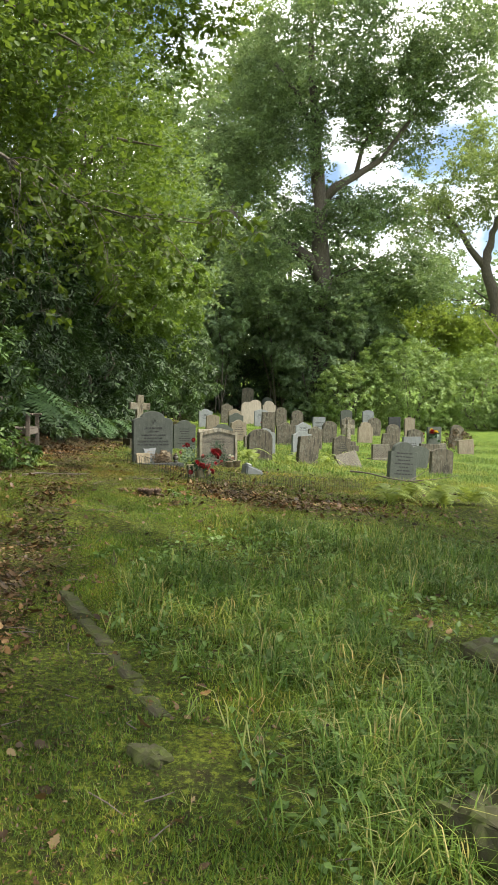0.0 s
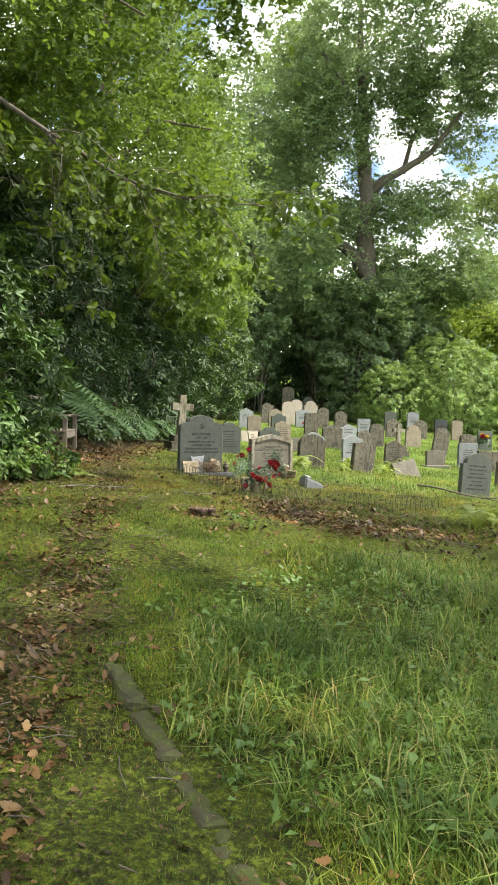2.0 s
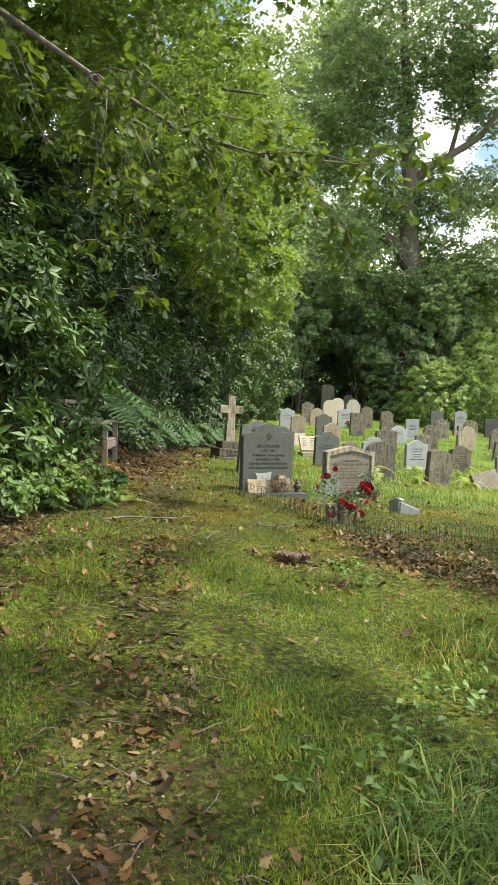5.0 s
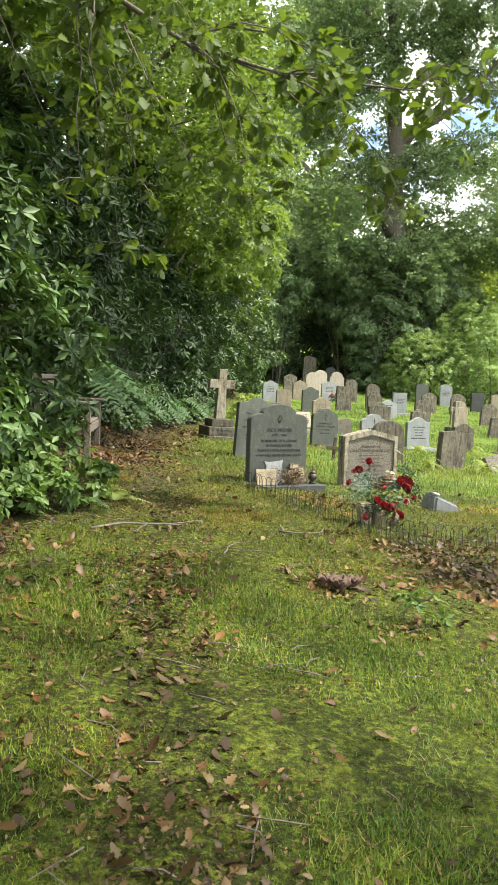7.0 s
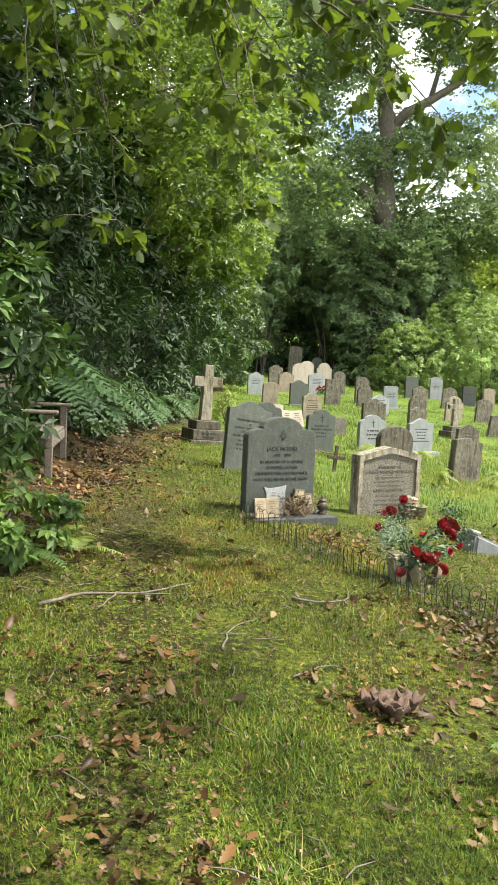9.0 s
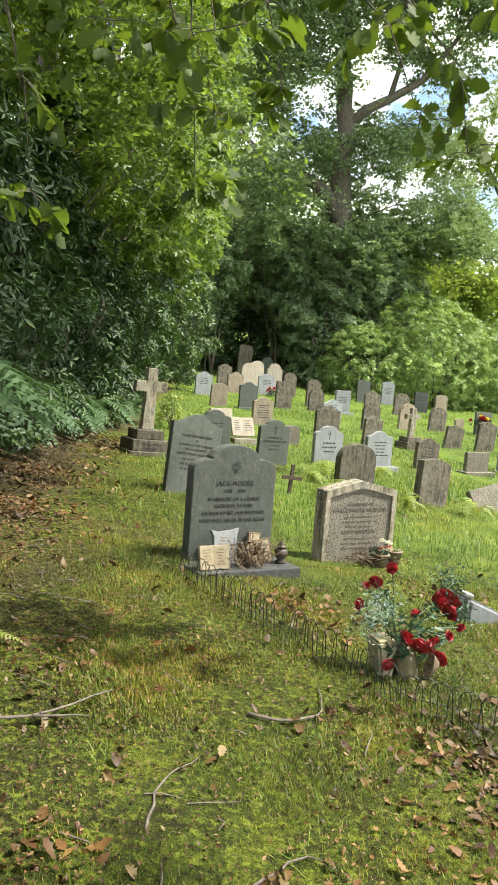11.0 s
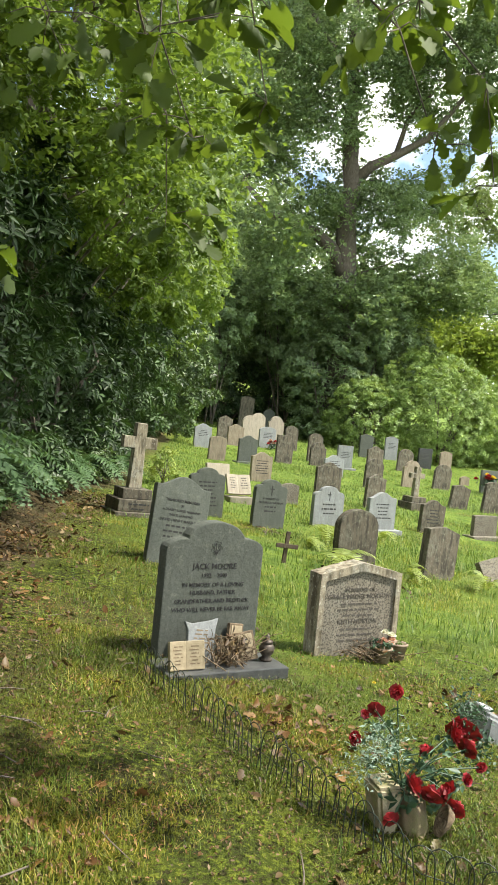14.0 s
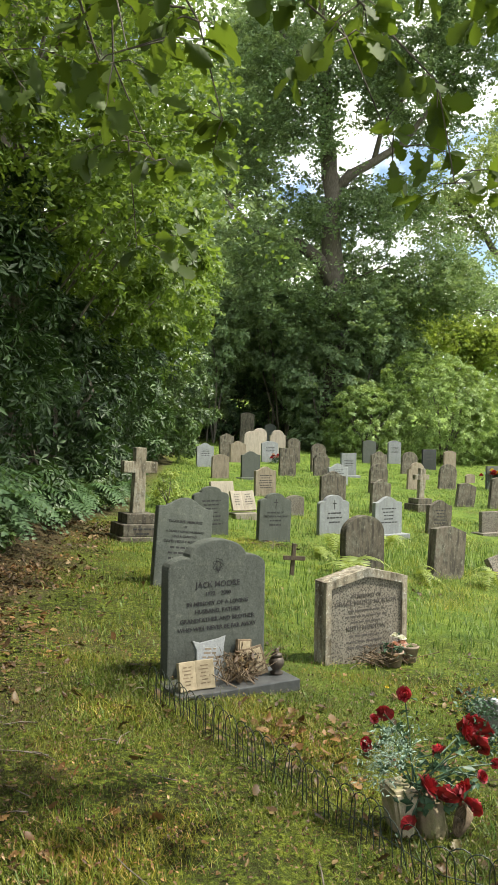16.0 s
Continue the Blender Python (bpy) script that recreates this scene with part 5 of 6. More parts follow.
book = empty("book_monument", pose(-1.0, 21.7, gz(-1.0, 21.7), 0, 0, 24), "cream stone open book tilted on a low base", "grave monument")
part("base", block(-0.22, 0.22, -0.14, 0.16, -0.08, 0.10, 0.01), CREAM, book)
for sx in (-1, 1):
    bm = block(0, 0.23, -0.025, 0.025, 0, 0.36, 0.01)
    pg = part("page", bm, CREAM, book)
    if sx > 0:
        pg.matrix_local = pose(0, 0.0, 0.13, -25, 0, 0) @ pose(0, 0, 0, 0, 0, -8)
    else:
        pg.matrix_local = pose(0, 0.0, 0.13, -25, 0, 0) @ pose(0, 0, 0, 0, 0, 8) @ pose(-0.23, 0, 0)
    bars(random.Random(8 + sx), pg, 0.16, 0.30, 5, 0.045, -0.0255).matrix_local = pose(0.115, 0, 0)
tablet = empty("stone_tablet", pose(-1.36, 25.2, gz(-1.36, 25.2), -12, 0, 25), "low cream stone tablet sloping in the grass", "grave marker")
part("slab", block(-0.27, 0.27, -0.05, 0.05, -0.1, 0.32, 0.012), CREAM, tablet)

# ---- the bench in the bushes ----
OLDWOOD = plain_material("grey_brown_bench_wood", (0.07, 0.055, 0.04), (0.19, 0.16, 0.125), 12, 0.85, 0, 0.5, (8, 1, 8))
bench = empty("garden_bench", pose(-3.36, 12.45, gz(-3.45, 13.0) - 0.09, 0, 0, 8), "old wooden garden bench half hidden in the bushes", "bench")
for i in range(5):
    part("seat_slat", block(-0.10 - i * 0.095, -0.02 - i * 0.095, -0.04, 1.25, 0.41, 0.432, 0.006), OLDWOOD, bench)
for y in (0.0, 1.18):
    part("leg", block(-0.065, 0.0, y - 0.03, y + 0.03, -0.1, 0.62, 0.008), OLDWOOD, bench)
    part("leg", block(-0.56, -0.50, y - 0.03, y + 0.03, -0.1, 0.88, 0.008), OLDWOOD, bench)
    part("arm", block(-0.54, 0.04, y - 0.045, y + 0.045, 0.62, 0.65, 0.012), OLDWOOD, bench)
    part("side_rail", block(-0.5, -0.06, y - 0.02, y + 0.02, 0.33, 0.405, 0.006), OLDWOOD, bench)
part("front_rail", block(-0.055, -0.015, 0.03, 1.15, 0.32, 0.405, 0.006), OLDWOOD, bench)
for z in (0.55, 0.66, 0.77):
    part("back_slat", block(-0.545, -0.52, 0.03, 1.15, z, z + 0.07, 0.006), OLDWOOD, bench)
part("top_rail", block(-0.57, -0.50, -0.04, 1.22, 0.86, 0.91, 0.01), OLDWOOD, bench)


# ---- kerbs and stones in the rank grass ----
def rough_block(name, x, y, z, size, rz, mat, label, seed, tilt=(0, 0), wear=0.02):
    bm = bmesh.new()
    box_into(bm, -size[0] / 2, size[0] / 2, -size[1] / 2, size[1] / 2, -size[2], 0)
    bmesh.ops.bevel(bm, geom=bm.edges[:], offset=0.02, segments=2, profile=0.5, affect="EDGES")
    bmesh.ops.subdivide_edges(bm, edges=[e for e in bm.edges if e.calc_length() > 0.06], cuts=7, use_grid_fill=True)
    for v in bm.verts:
        v.co += v.normal * wear * noise.fractal(v.co * 14 + Vector((seed, 0, 0)), 1.0, 2.0, 4)
    for v in bm.verts:
        v.co += v.normal * 0.004 * noise.noise(v.co * 60)
    ob = part(name, bm, mat)
    ob.matrix_world = pose(x, y, z, tilt[0], tilt[1], rz)
    return tagged(ob, label, "stone")


for x, y, ln, rz, dz in ((-0.99, 4.62, 0.43, 26, 0.035), (-0.80, 4.24, 0.41, 28, 0.020), (-0.61, 3.86, 0.41, 27, 0.010), (-0.43, 3.49, 0.38, 28, 0.006)):
    rough_block("kerb_stone", x, y, gz(x, y) + dz, (0.088, ln, 0.2), rz, MOSSY, "worn mossy kerb stone sunk along an old grave", x * 9, (4.5, 7), 0.024)
rough_block("broken_stone", -0.36, 2.99, gz(-0.36, 2.99) + 0.03, (0.10, 0.16, 0.14), 50, MOSSY, "dark broken bit of kerb in the weeds", 3.0, (6, 8))
rough_block("stone_block", 1.40, 4.12, gz(1.3, 4.1) + 0.14, (0.52, 0.42, 0.4), 20, MOSSY, "weathered grey block of an old tomb", 5.0, (3, -4), 0.03)
rough_block("mossy_rock", 0.92, 2.62, gz(0.92, 2.6) + 0.13, (0.48, 0.46, 0.45), 35, MOSSY, "rough mossy rock beside the rank grass", 8.0, (-8, 6), 0.06)
rough_block("broken_stone", 0.42, 2.95, gz(0.42, 2.95) + 0.015, (0.22, 0.14, 0.16), 10, MOSSY, "low broken stone among the weeds", 12.0, (3, 3), 0.03)


# ---- hooped wire edging ----
WIRE = plain_material("dark_green_wire", (0.012, 0.02, 0.014), (0.03, 0.04, 0.03), 80, 0.5, 0.4)


def wire_edging():
    line = [Vector(p) for p in ((-1.78, 11.72), (-1.45, 11.2), (-1.05, 10.6), (-0.72, 10.12), (-0.30, 9.98), (0.3, 10.1), (0.9, 10.3), (1.5, 10.5))]
    base = empty("wire_edging", pose(-1.78, 11.72, gz(-1.78, 11.72)), "low hooped green wire edging round a grave plot", "fence")
    bm = bmesh.new()
    pts = [(-0.045, 0, -0.04), (-0.045, 0, 0.12)] + [(-0.045 * math.cos(a), 0, 0.12 + 0.05 * math.sin(a)) for a in np.linspace(0.4, math.pi - 0.4, 6)] + [(0.045, 0, 0.12), (0.045, 0, -0.04)]
    tube_into(bm, pts, [0.0022] * len(pts), 5)
    first = part("hoop", bm, WIRE, base)
    o = base.matrix_world.inverted()
    rng, k = random.Random(3), 0
    rail = []
    for a, b in zip(line, line[1:]):
        n = max(1, int((b - a).length / 0.062))
        for i in range(n):
            p = a.lerp(b, i / n)
            h = first if k == 0 else new("hoop", first.data)
            h.parent = base
            ang = math.degrees(math.atan2(b.y - a.y, b.x - a.x))
            h.matrix_local = o @ pose(p.x, p.y, gz(p.x, p.y), rng.gauss(0, 4), rng.gauss(0, 4), ang)
            rail.append(o @ Vector((p.x, p.y, gz(p.x, p.y) + 0.07)))
            k += 1
    bm = bmesh.new()
    tube_into(bm, rail, [0.0018] * len(rail), 4)
    part("rail_wire", bm, WIRE, base)


wire_edging()


# ---- the nearest graves: lettering and what is laid there ----
def words(stone, y, lines, mat=None):
    for text, size, z in lines:
        lettering(text, size, stone, 0, y, z, mat)


words(stone_near, -0.0515, (("JACK MOORE", 0.046, 0.515), ("1932    2000", 0.032, 0.468), ("IN MEMORY OF A LOVING", 0.033, 0.414), ("HUSBAND, FATHER", 0.033, 0.370), ("GRANDFATHER AND BROTHER", 0.033, 0.322), ("WHO WILL NEVER BE FAR AWAY", 0.033, 0.274)))
bm = bmesh.new()
for i in range(7):
    a = i * 0.9
    cx, cz = 0.024 * math.cos(a), 0.635 + 0.03 * math.sin(a)
    tube_into(bm, [(0, -0.0508, 0.592), (cx * 0.5, -0.0508, 0.61 + 0.4 * (cz - 0.62)), (cx, -0.0508, cz)], [0.001, 0.0012, 0.001], 4)
    tube_into(bm, [(cx + 0.011 * math.cos(b), -0.0508, cz + 0.011 * math.sin(b)) for b in np.linspace(0, 5.8, 9)], [0.0010] * 9, 4)
part("carved_flowers", bm, LETTER, stone_near, "small carved spray of flowers")
words(stone_mid, -0.044, (("TREASURED MEMORIES", 0.034, 0.56), ("OF", 0.03, 0.515), ("A DEARLY LOVED HUSBAND", 0.03, 0.47), ("DAD & GRANDAD", 0.03, 0.425), ("DAVID HENRY MARSHALL", 0.036, 0.375)))
bars(random.Random(61), stone_mid, 0.4, 0.34, 3, 0.05, -0.0432)
words(stone_cross_small, -0.044, (("IN MEMORY OF", 0.038, 0.40), ("FREDERICK WILLIAM", 0.042, 0.345)))
bars(random.Random(62), stone_cross_small, 0.2, 0.31, 2, 0.06, -0.0432)
bm = bmesh.new()
box_into(bm, -0.006, 0.006, -0.045, -0.04, 0.46, 0.60)
box_into(bm, -0.035, 0.035, -0.0455, -0.0405, 0.545, 0.557)
part("carved_cross", bm, LETTER, stone_cross_small)
bm = bmesh.new()
box_into(bm, -0.006, 0.006, -0.045, -0.04, 0.42, 0.56)
box_into(bm, -0.035, 0.035, -0.0455, -0.0405, 0.505, 0.517)
part("carved_cross", bm, LETTER, stone_cross_pale)
bars(random.Random(63), stone_cross_pale, 0.36, 0.37, 3, 0.07, -0.0432)
FAINT = plain_material("faint_worn_lettering", (0.045, 0.04, 0.032), (0.09, 0.08, 0.065), 60, 0.85)
words(stone_granite, -0.0612, (("IN MEMORY OF", 0.034, 0.42), ("GRACE MADGE MORTON", 0.042, 0.375), ("KEITH MORTON", 0.042, 0.215)), FAINT)
bars(random.Random(64), stone_granite, 0.42, 0.345, 3, 0.036, -0.0608, FAINT)
bars(random.Random(65), stone_granite, 0.40, 0.185, 3, 0.036, -0.0608, FAINT)
# the raised rim of the granite stone
rim_o = outline("gable", 0.639, 0.605)
rim_i = outline("gable", 0.56, 0.553)
bm = bmesh.new()
vo = [bm.verts.new((x, 0.052, z)) for x, z in rim_o]
vi = [bm.verts.new((x, 0.052, z)) for x, z in rim_i]
for i in range(len(vo) - 1):
    bm.faces.new((vo[i], vo[i + 1], vi[i + 1], vi[i]))
ext = bmesh.ops.extrude_face_region(bm, geom=bm.faces[:])
bmesh.ops.translate(bm, verts=[v for v in ext["geom"] if isinstance(v, bmesh.types.BMVert)], vec=(0, -0.128, 0))
bmesh.ops.recalc_face_normals(bm, faces=bm.faces)
part("rim", bm, LICHENED, stone_granite, "pale raised rim")

CARD = plain_material("cream_resin", (0.19, 0.155, 0.09), (0.29, 0.24, 0.15), 40, 0.6)
SLATE = plain_material("dark_wet_slate", (0.03, 0.033, 0.033), (0.075, 0.078, 0.075), 20, 0.5)
DRY = plain_material("dry_brown_stems", (0.065, 0.045, 0.026), (0.20, 0.15, 0.09), 30, 0.9)
NS = stone_near.matrix_world


def at_near(x, y, z=0.0, rx=0, ry=0, rz=0):
    return NS @ pose(x, y, z, rx, ry, rz)


pl = part("base_slab", block(-0.37, 0.36, -0.36, -0.055, -0.06, 0.024, 0.006), SLATE, stone_near, "dark slate base slab")
bk = empty("book_plaque", at_near(-0.24, -0.28, 0.025, -14, 0, 0), "cream resin open book plaque leaning on the slab", "plaque")
for sx in (-1, 1):
    pg = part("page", block(0, 0.105, -0.012, 0.012, 0, 0.15, 0.004), CARD, bk)
    pg.matrix_local = pose(0, 0, 0, 0, 0, -10) if sx > 0 else pose(0, 0, 0, 0, 0, 10) @ pose(-0.105, 0, 0)
    bars(random.Random(70 + sx), pg, 0.07, 0.125, 6, 0.018, -0.0125, DRY).matrix_local = pose(0.052, 0, 0)
sc = empty("scroll_plaque", at_near(-0.10, -0.16, 0.025, -16, 6, 0), "pale stone scroll plaque with worn writing", "plaque")
part("tablet", slab([(-0.09, 0), (-0.085, 0.16), (-0.11, 0.21), (-0.06, 0.20), (0.06, 0.225), (0.10, 0.24), (0.085, 0.18), (0.075, 0)], 0.03, 0.006), PALE, sc)
bars(random.Random(73), sc, 0.12, 0.17, 6, 0.022, -0.0155, DRY)
fp = empty("framed_plaque", at_near(0.19, -0.20, 0.025, -18, -12, -10), "small framed cream plaque beside dry flowers", "plaque")
part("frame", block(-0.055, 0.055, -0.012, 0.012, 0, 0.16, 0.004), DRY, fp)
part("plate", block(-0.042, 0.042, -0.016, -0.010, 0.014, 0.146, 0.002), CARD, fp)
bars(random.Random(74), fp, 0.06, 0.12, 4, 0.024, -0.0165)
fp2 = empty("framed_plaque", at_near(0.14, -0.10, 0.025, -10, 8, 8), "small framed plaque leaning on the headstone", "plaque")
part("frame", block(-0.05, 0.05, -0.012, 0.012, 0.03, 0.18, 0.004), DRY, fp2)
part("plate", block(-0.038, 0.038, -0.016, -0.010, 0.043, 0.167, 0.002), CARD, fp2)


def turned(profile, seg=16):
    """A shape turned on a lathe: (radius, height) pairs."""
    bm = bmesh.new()
    rings = [[bm.verts.new((r * math.cos(2 * math.pi * k / seg), r * math.sin(2 * math.pi * k / seg), z)) for k in range(seg)] for r, z in profile]
    for a, b in zip(rings, rings[1:]):
        for k in range(seg):
            bm.faces.new((a[k], a[(k + 1) % seg], b[(k + 1) % seg], b[k]))
    bm.faces.new(rings[0][::-1])
    bm.faces.new(rings[-1])
    return bm


urn = empty("urn", at_near(0.29, -0.22, 0.025), "small dark bronze urn on the slab", "urn")
URN = plain_material("dark_bronze", (0.03, 0.025, 0.02), (0.10, 0.08, 0.06), 30, 0.5, 0.5)
part("body", turned(((0.035, 0), (0.038, 0.012), (0.022, 0.022), (0.042, 0.05), (0.045, 0.075), (0.03, 0.10))), URN, urn, smooth=True)
part("lid", turned(((0.034, 0.10), (0.028, 0.115), (0.012, 0.125), (0.014, 0.138), (0.003, 0.148))), URN, urn, smooth=True)


def dry_bundle(m, label, n, seed, spread=0.22, tall=0.22):
    r = random.Random(seed)
    bm = bmesh.new()
    for i in range(n):
        a = Vector((r.gauss(0, 0.05), r.gauss(0, 0.04), 0.005))
        b = a + Vector((r.gauss(0, spread * 0.6), r.gauss(0, spread * 0.4), r.uniform(0.03, tall)))
        c = b + Vector((r.gauss(0, 0.06), r.gauss(0, 0.05), r.gauss(0, 0.03)))
        c.z = max(c.z, 0.005)
        tube_into(bm, [a, b, c], [0.0032, 0.0026, 0.0015], 4)
    base = new("dried_flowers")
    base.matrix_world = m
    tagged(base, label, "dried flowers")
    part("stem_tangle", bm, DRY, base)["kind"] = "stuff"
    rng = np.random.default_rng(seed)
    c = rng.normal(size=(90, 3)) * np.array((spread * 0.4, spread * 0.25, 0.04)) + np.array((0, 0, tall * 0.45))
    leaves("withered_foliage", rng, np.abs(c * np.array((0, 0, 1))) + c * np.array((1, 1, 0)), 0.045, DEAD, base, 0.4)["kind"] = "stuff"
    return base


dry_bundle(at_near(0.02, -0.25, 0.025), "tangle of dry brown flower stems on the slab", 42, 81, 0.15, 0.15)
dry_bundle(at_near(0.10, -0.17, 0.025), "dried bouquet with yellowed leaves", 22, 82, 0.10, 0.13)
dry_bundle(stone_granite.matrix_world @ pose(0.08, -0.15, 0), "dead stems of an old wreath at the granite stone", 45, 83, 0.18, 0.09)

TERRA = plain_material("weathered_clay", (0.16, 0.12, 0.085), (0.28, 0.22, 0.16), 25, 0.85)
PETAL_RED = leaf_material("red_petal", (0.12, 0.005, 0.009), (0.40, 0.022, 0.030), 0.12, 0.5, 6)
PETAL_PINK = leaf_material("faded_pink_petal", (0.42, 0.16, 0.12), (0.62, 0.40, 0.32), 0.2, 0.6, 6)
PETAL_YELLOW = leaf_material("yellow_petal", (0.55, 0.38, 0.02), (0.70, 0.55, 0.05), 0.2, 0.6, 6)
PETAL_WHITE = leaf_material("white_petal", (0.55, 0.55, 0.45), (0.75, 0.75, 0.68), 0.2, 0.6, 6)
SILK_GREEN = leaf_material("silk_leaf", (0.02, 0.055, 0.03), (0.06, 0.12, 0.06), 0.15, 0.5, 3)
SILVER = leaf_material("silver_green_spray", (0.17, 0.27, 0.22), (0.32, 0.42, 0.35), 0.2, 0.6, 3)


def rose_arrays(rng, size):
    """Rings of cupped petals."""
    vs, ls, n = [], [], 0
    for ring, (k, r, h, open_) in enumerate(((3, 0.14, 0.75, 0.05), (5, 0.28, 0.72, 0.2), (6, 0.44, 0.62, 0.5), (7, 0.62, 0.45, 0.9), (8, 0.80, 0.25, 1.3))):
        for i in range(k):
            a = 6.283 * (i + 0.5 * ring) / k + rng.normal(0, 0.1)
            o = np.array((math.cos(a), math.sin(a), 0))
            t = np.array((-o[1], o[0], 0))
            w = r * 1.05 + 0.12
            b = o * r * 0.35 * size
            m = (o * r + np.array((0, 0, h * 0.7))) * size
            e = (o * (r + 0.16 * open_) + np.array((0, 0, h * 1.25 - 0.12 * open_))) * size
            vs += [b - t * w * 0.25 * size, b + t * w * 0.25 * size, m + t * w * 0.55 * size, m - t * w * 0.55 * size, e + t * w * 0.35 * size, e - t * w * 0.35 * size]
            ls += [n, n + 1, n + 2, n + 3, n + 3, n + 2, n + 4, n + 5]
            n += 6
    return np.array(vs), np.array(ls)


CREAM_SLAB = stone_material("cream_slab", (0.42, 0.36, 0.25), (0.20, 0.17, 0.11), (0.16, 0.17, 0.06), 1.2, 0, 0.35)
ROTTEN = stone_material("rotted_wood", (0.20, 0.15, 0.10), (0.07, 0.05, 0.035), (0.14, 0.14, 0.06), 1.5, 0, 0.35)
ROSES = empty("rose_vase", pose(-0.69, 10.55, gz(-0.69, 10.55), 0, -3, 15), "cream slab vase of faded red silk roses beside a rotted log", "flower vase")
bm = bmesh.new()
tv = box_into(bm, -0.10, -0.045, -0.06, 0.06, -0.04, 0.18)
for v in tv:
    if v.co.z > 0:
        v.co.x += -0.03 if v.co.x < -0.06 else 0.02
        v.co.y *= 1.15
bmesh.ops.bevel(bm, geom=bm.edges[:], offset=0.012, segments=2, affect="EDGES")
part("vase", bm, CREAM_SLAB, ROSES, "cream stone slab vase")
bm = bmesh.new()
tube_into(bm, [(0.04, -0.035, z) for z in (-0.04, 0.0, 0.03, 0.06, 0.09, 0.12, 0.14)], [0.066, 0.064, 0.06, 0.058, 0.055, 0.05, 0.03], 20)
for v in bm.verts:
    a0 = math.atan2(v.co.y + 0.035, v.co.x - 0.04)
    cleft = 1 - 0.16 * abs(math.sin(a0 * 3.5)) + 0.12 * noise.noise(v.co * 35)
    v.co.x, v.co.y = 0.04 + (v.co.x - 0.04) * cleft - v.co.z * 0.12, -0.035 + (v.co.y + 0.035) * cleft
    v.co.z *= 1 + 0.3 * math.sin(a0 * 2.0 + 0.6)
part("rotted_log", bm, ROTTEN, ROSES, "split rotted grey log", smooth=True)
for i in range(5):
    bm = bmesh.new()
    r = 0.055 - i * 0.007
    pts = [(0.12 + i * 0.004 + 0.02 * math.sin(a), -0.10 - i * 0.004 + r * math.cos(a) * 0.6, 0.055 + r * math.sin(a)) for a in np.linspace(0, 6.283, 17)]
    tube_into(bm, pts, [0.006] * 17, 5)
    part("coil", bm, DRY, ROSES, smooth=True)
rr, rn = random.Random(19), np.random.default_rng(19)
ROSE_AT = ((-0.02, -0.10, 0.20, 0.048), (0.05, -0.12, 0.16, 0.045), (0.15, -0.09, 0.145, 0.05), (0.18, -0.08, 0.08, 0.045), (0.10, 0.0, 0.27, 0.03), (0.22, 0.02, 0.33, 0.045), (0.27, 0.0, 0.27, 0.045), (0.28, 0.05, 0.31, 0.055),
           (-0.10, 0.05, 0.43, 0.032), (-0.19, 0.02, 0.34, 0.030), (-0.15, 0.04, 0.42, 0.022), (-0.01, 0.06, 0.49, 0.026), (0.33, -0.02, 0.20, 0.024), (-0.10, -0.12, 0.09, 0.03), (0.24, -0.06, 0.18, 0.024))
for x, y, z, s in ROSE_AT:
    tip = Vector((x, y, z))
    bm = bmesh.new()
    foot = Vector((-0.03 + rr.gauss(0, 0.02), -0.02, 0.16))
    mid = foot.lerp(tip, 0.5) + Vector((rr.gauss(0, 0.02), rr.gauss(0, 0.02), 0.04))
    tube_into(bm, [foot, mid, tip], [0.0035, 0.003, 0.0025], 5)
    st = part("rose_stem", bm, SILK_GREEN, ROSES)
    v, l = rose_arrays(rn, s * rr.uniform(0.9, 1.25))
    v = v + rn.normal(0, 0.075 * s, v.shape)
    m = pose(x, y, z, rr.gauss(55, 20), rr.gauss(0, 30), rr.uniform(0, 360))
    v = np.array([m @ Vector(p) for p in v])
    soup("rose", v, l, 4, PETAL_RED, st, True)
    c = np.array([foot.lerp(tip, u) for u in rn.uniform(0.3, 0.95, 15)]) + rn.normal(0, 0.03, (15, 3))
    leaves("leaf_spray", rn, c, 0.042, SILK_GREEN, st, 0.55)["kind"] = "stuff"
for k, (x, y, z) in enumerate(((-0.12, -0.02, 0.30), (-0.18, 0.0, 0.26), (-0.08, 0.0, 0.34), (0.30, 0.05, 0.40), (0.36, 0.06, 0.24))):
    c = np.array((x, y, z)) + rn.normal(0, 0.042, (260, 3))
    leaves("silver_spray", rn, c, 0.019, SILVER if k < 3 else SILK_GREEN, ROSES, 0.25 if k < 3 else 0.6)["kind"] = "stuff"

# the sloping marker with its flower holder
mk = empty("vase_marker", pose(0.03, 11.62, gz(0.03, 11.62), 0, 0, 20), "grey granite wedge marker with a round flower holder", "grave marker")
bm = bmesh.new()
tv = box_into(bm, -0.145, 0.135, -0.12, 0.12, -0.05, 0.16)
for v in tv:
    if v.co.z > 0:
        v.co.z += -0.10 if v.co.x > 0 else 0.0
        v.co.x *= 0.85
bmesh.ops.bevel(bm, geom=bm.edges[:], offset=0.02, segments=3, affect="EDGES")
part("wedge", bm, PALE, mk)
STEEL = plain_material("dull_steel", (0.35, 0.35, 0.35), (0.5, 0.5, 0.5), 60, 0.35, 0.9)
part("holder", turned(((0.05, 0.0), (0.05, 0.015), (0.035, 0.02), (0.03, 0.008))), STEEL, mk, smooth=True).matrix_local = pose(-0.07, 0, 0.145, 0, 17, 0)


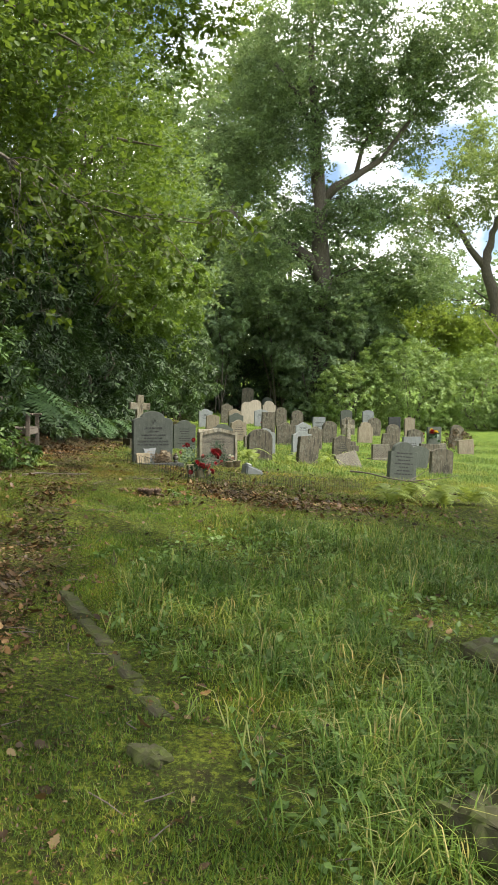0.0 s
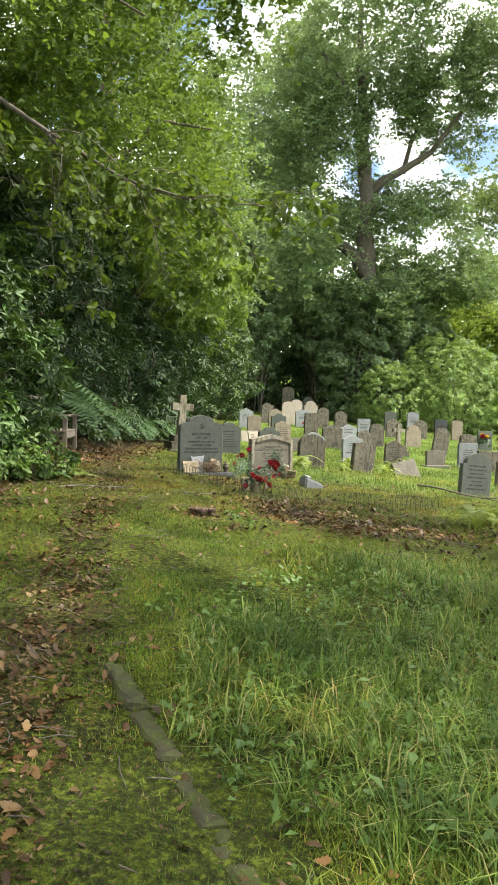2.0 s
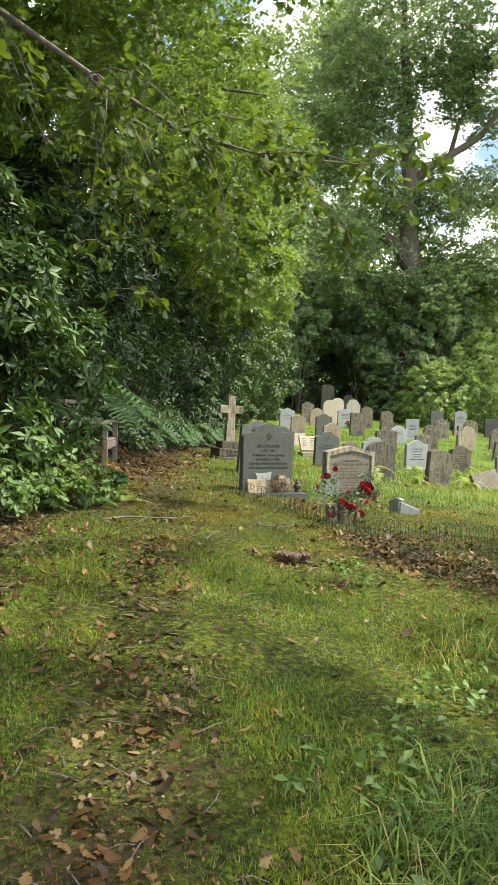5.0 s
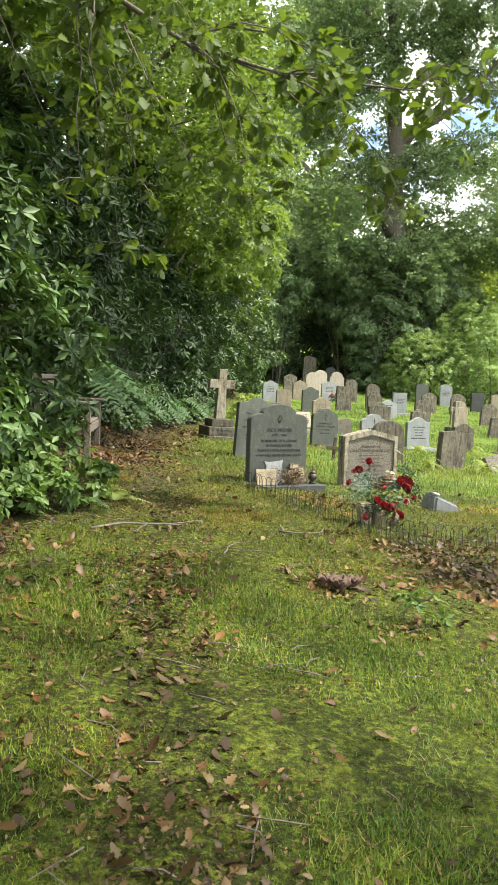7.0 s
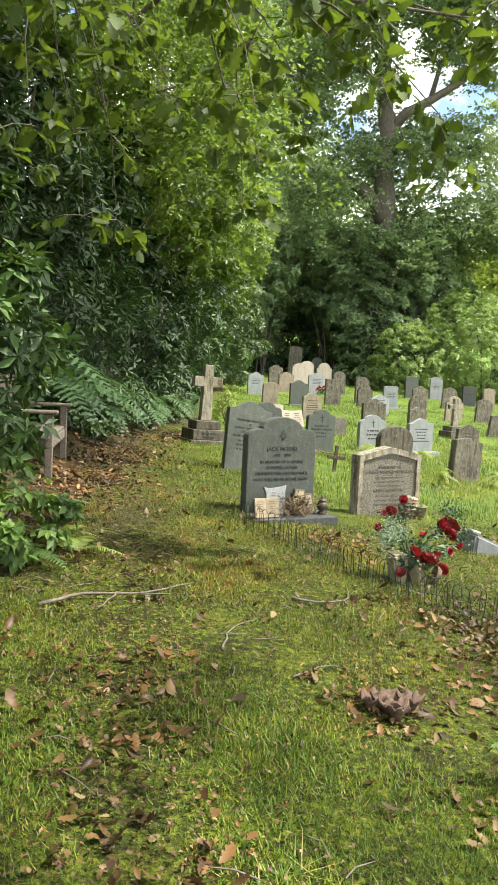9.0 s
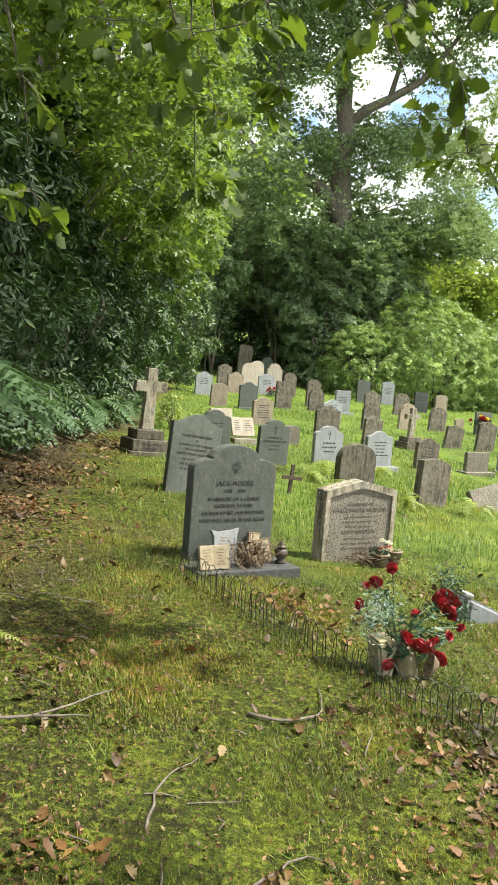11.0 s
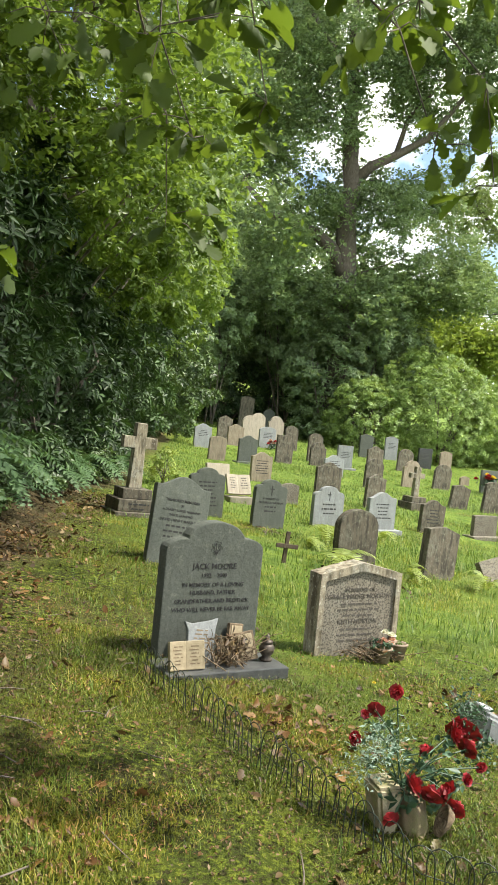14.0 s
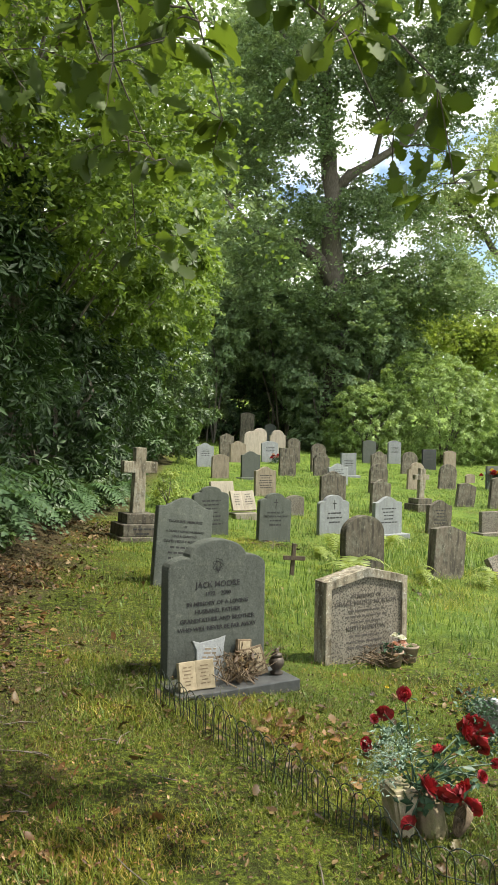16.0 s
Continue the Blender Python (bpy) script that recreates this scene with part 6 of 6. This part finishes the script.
def posy(name, m, petal, n, spread, height, size, seed, label, pot=None, green=SILK_GREEN):
    base = new(name)
    base.matrix_world = m
    tagged(base, label, "flowers")
    r = np.random.default_rng(seed)
    if pot:
        part("pot", turned(((pot * 0.75, 0), (pot, pot * 1.5), (pot * 1.1, pot * 1.5), (pot * 1.1, pot * 1.7), (pot * 0.9, pot * 1.7), (pot * 0.85, pot * 1.4))), TERRA, base, smooth=True)
    for i in range(n):
        p = r.normal(size=3) * np.array((spread, spread, spread * 0.5)) + np.array((0, 0, height))
        v, l = rose_arrays(r, size)
        soup("bloom", v + p, l, 4, petal[i % len(petal)], base, True)
    leaves("greenery", r, r.normal(size=(40, 3)) * np.array((spread, spread, spread * 0.6)) + np.array((0, 0, height * 0.75)), size * 1.6, green, base, 0.5)["kind"] = "stuff"
    return base


posy("potted_flowers", stone_granite.matrix_world @ pose(0.12, -0.20, 0.0), (PETAL_PINK, PETAL_WHITE), 5, 0.045, 0.14, 0.03, 91, "faded silk flowers in a small clay pot", 0.055)
posy("potted_plant", stone_granite.matrix_world @ pose(0.27, -0.16, 0.0), (PETAL_PINK,), 1, 0.03, 0.13, 0.015, 92, "small grey pot with dark greenery", 0.06, FERN)
posy("red_flowers", pose(0.62, 37.5, gz(0.62, 37.5)), (PETAL_RED, PETAL_PINK), 6, 0.10, 0.25, 0.09, 93, "bunch of red flowers at a pale headstone")
posy("red_flowers", pose(7.45, 33.7, gz(7.45, 33.7)), (PETAL_RED, PETAL_RED, PETAL_YELLOW), 10, 0.14, 0.55, 0.10, 94, "bright red and yellow flowers before a dark headstone")
posy("white_flowers", pose(4.75, 22.9, gz(4.75, 22.9)), (PETAL_WHITE,), 6, 0.10, 0.22, 0.045, 95, "small white flowers growing at a headstone", None, BRACKEN)
posy("yellow_weeds", pose(-0.45, 12.0, gz(-0.45, 12.0)), (PETAL_YELLOW,), 0 + 1, 0.05, 0.06, 0.012, 96, "small yellow-green weed in the turf", None, BRACKEN)
bush("rose_bush", [(-2.35, 22.4, 0.35, 0.28, 0.28, 0.4)], 0.06, 900, BRACKEN, 97, "young rose bush with yellow-green leaves by the graves", 0.5)
bush("heather_bush", [(7.9, 31.5, 0.3, 0.7, 0.5, 0.45)], 0.07, 2600, DEAD, 98, "brown withered bush at the end of the rows", 0.3)
for i, (x, y) in enumerate(((-0.72, 8.2), (-0.95, 5.6))):
    bush("weed_clump", [(x, y, 0.04, 0.12, 0.10, 0.12)], 0.05, 160, WEED, 110 + i, "small dark green seedling bush in the moss", 0.5)

# brown ruffled fungus in the moss
FUNGUS = plain_material("brown_fungus_flesh", (0.035, 0.02, 0.013), (0.13, 0.08, 0.05), 30, 0.8, 0, 0.6)
fg = empty("fungus", pose(-1.08, 8.70, gz(-1.08, 8.70)), "dark brown ruffled fungus growing in the moss", "fungus")
for i, (x, y, r) in enumerate(((0, 0, 0.075), (0.075, 0.02, 0.05), (-0.07, 0.015, 0.05), (0.01, -0.07, 0.045))):
    bm = turned(((r * 0.3, -0.01), (r * 0.55, 0.03), (r, 0.06), (r * 0.95, 0.068), (r * 0.45, 0.04)), 22)
    for v in bm.verts:
        a = math.atan2(v.co.y, v.co.x)
        k = 1 + 0.16 * math.sin(5 * a + i) * (v.co.z > 0.05)
        v.co.x, v.co.y, v.co.z = v.co.x * k + x, v.co.y * k + y, v.co.z + 0.012 * math.sin(7 * a + 2 * i) * (v.co.z > 0.05)
    part("cap", bm, FUNGUS, fg, smooth=True)
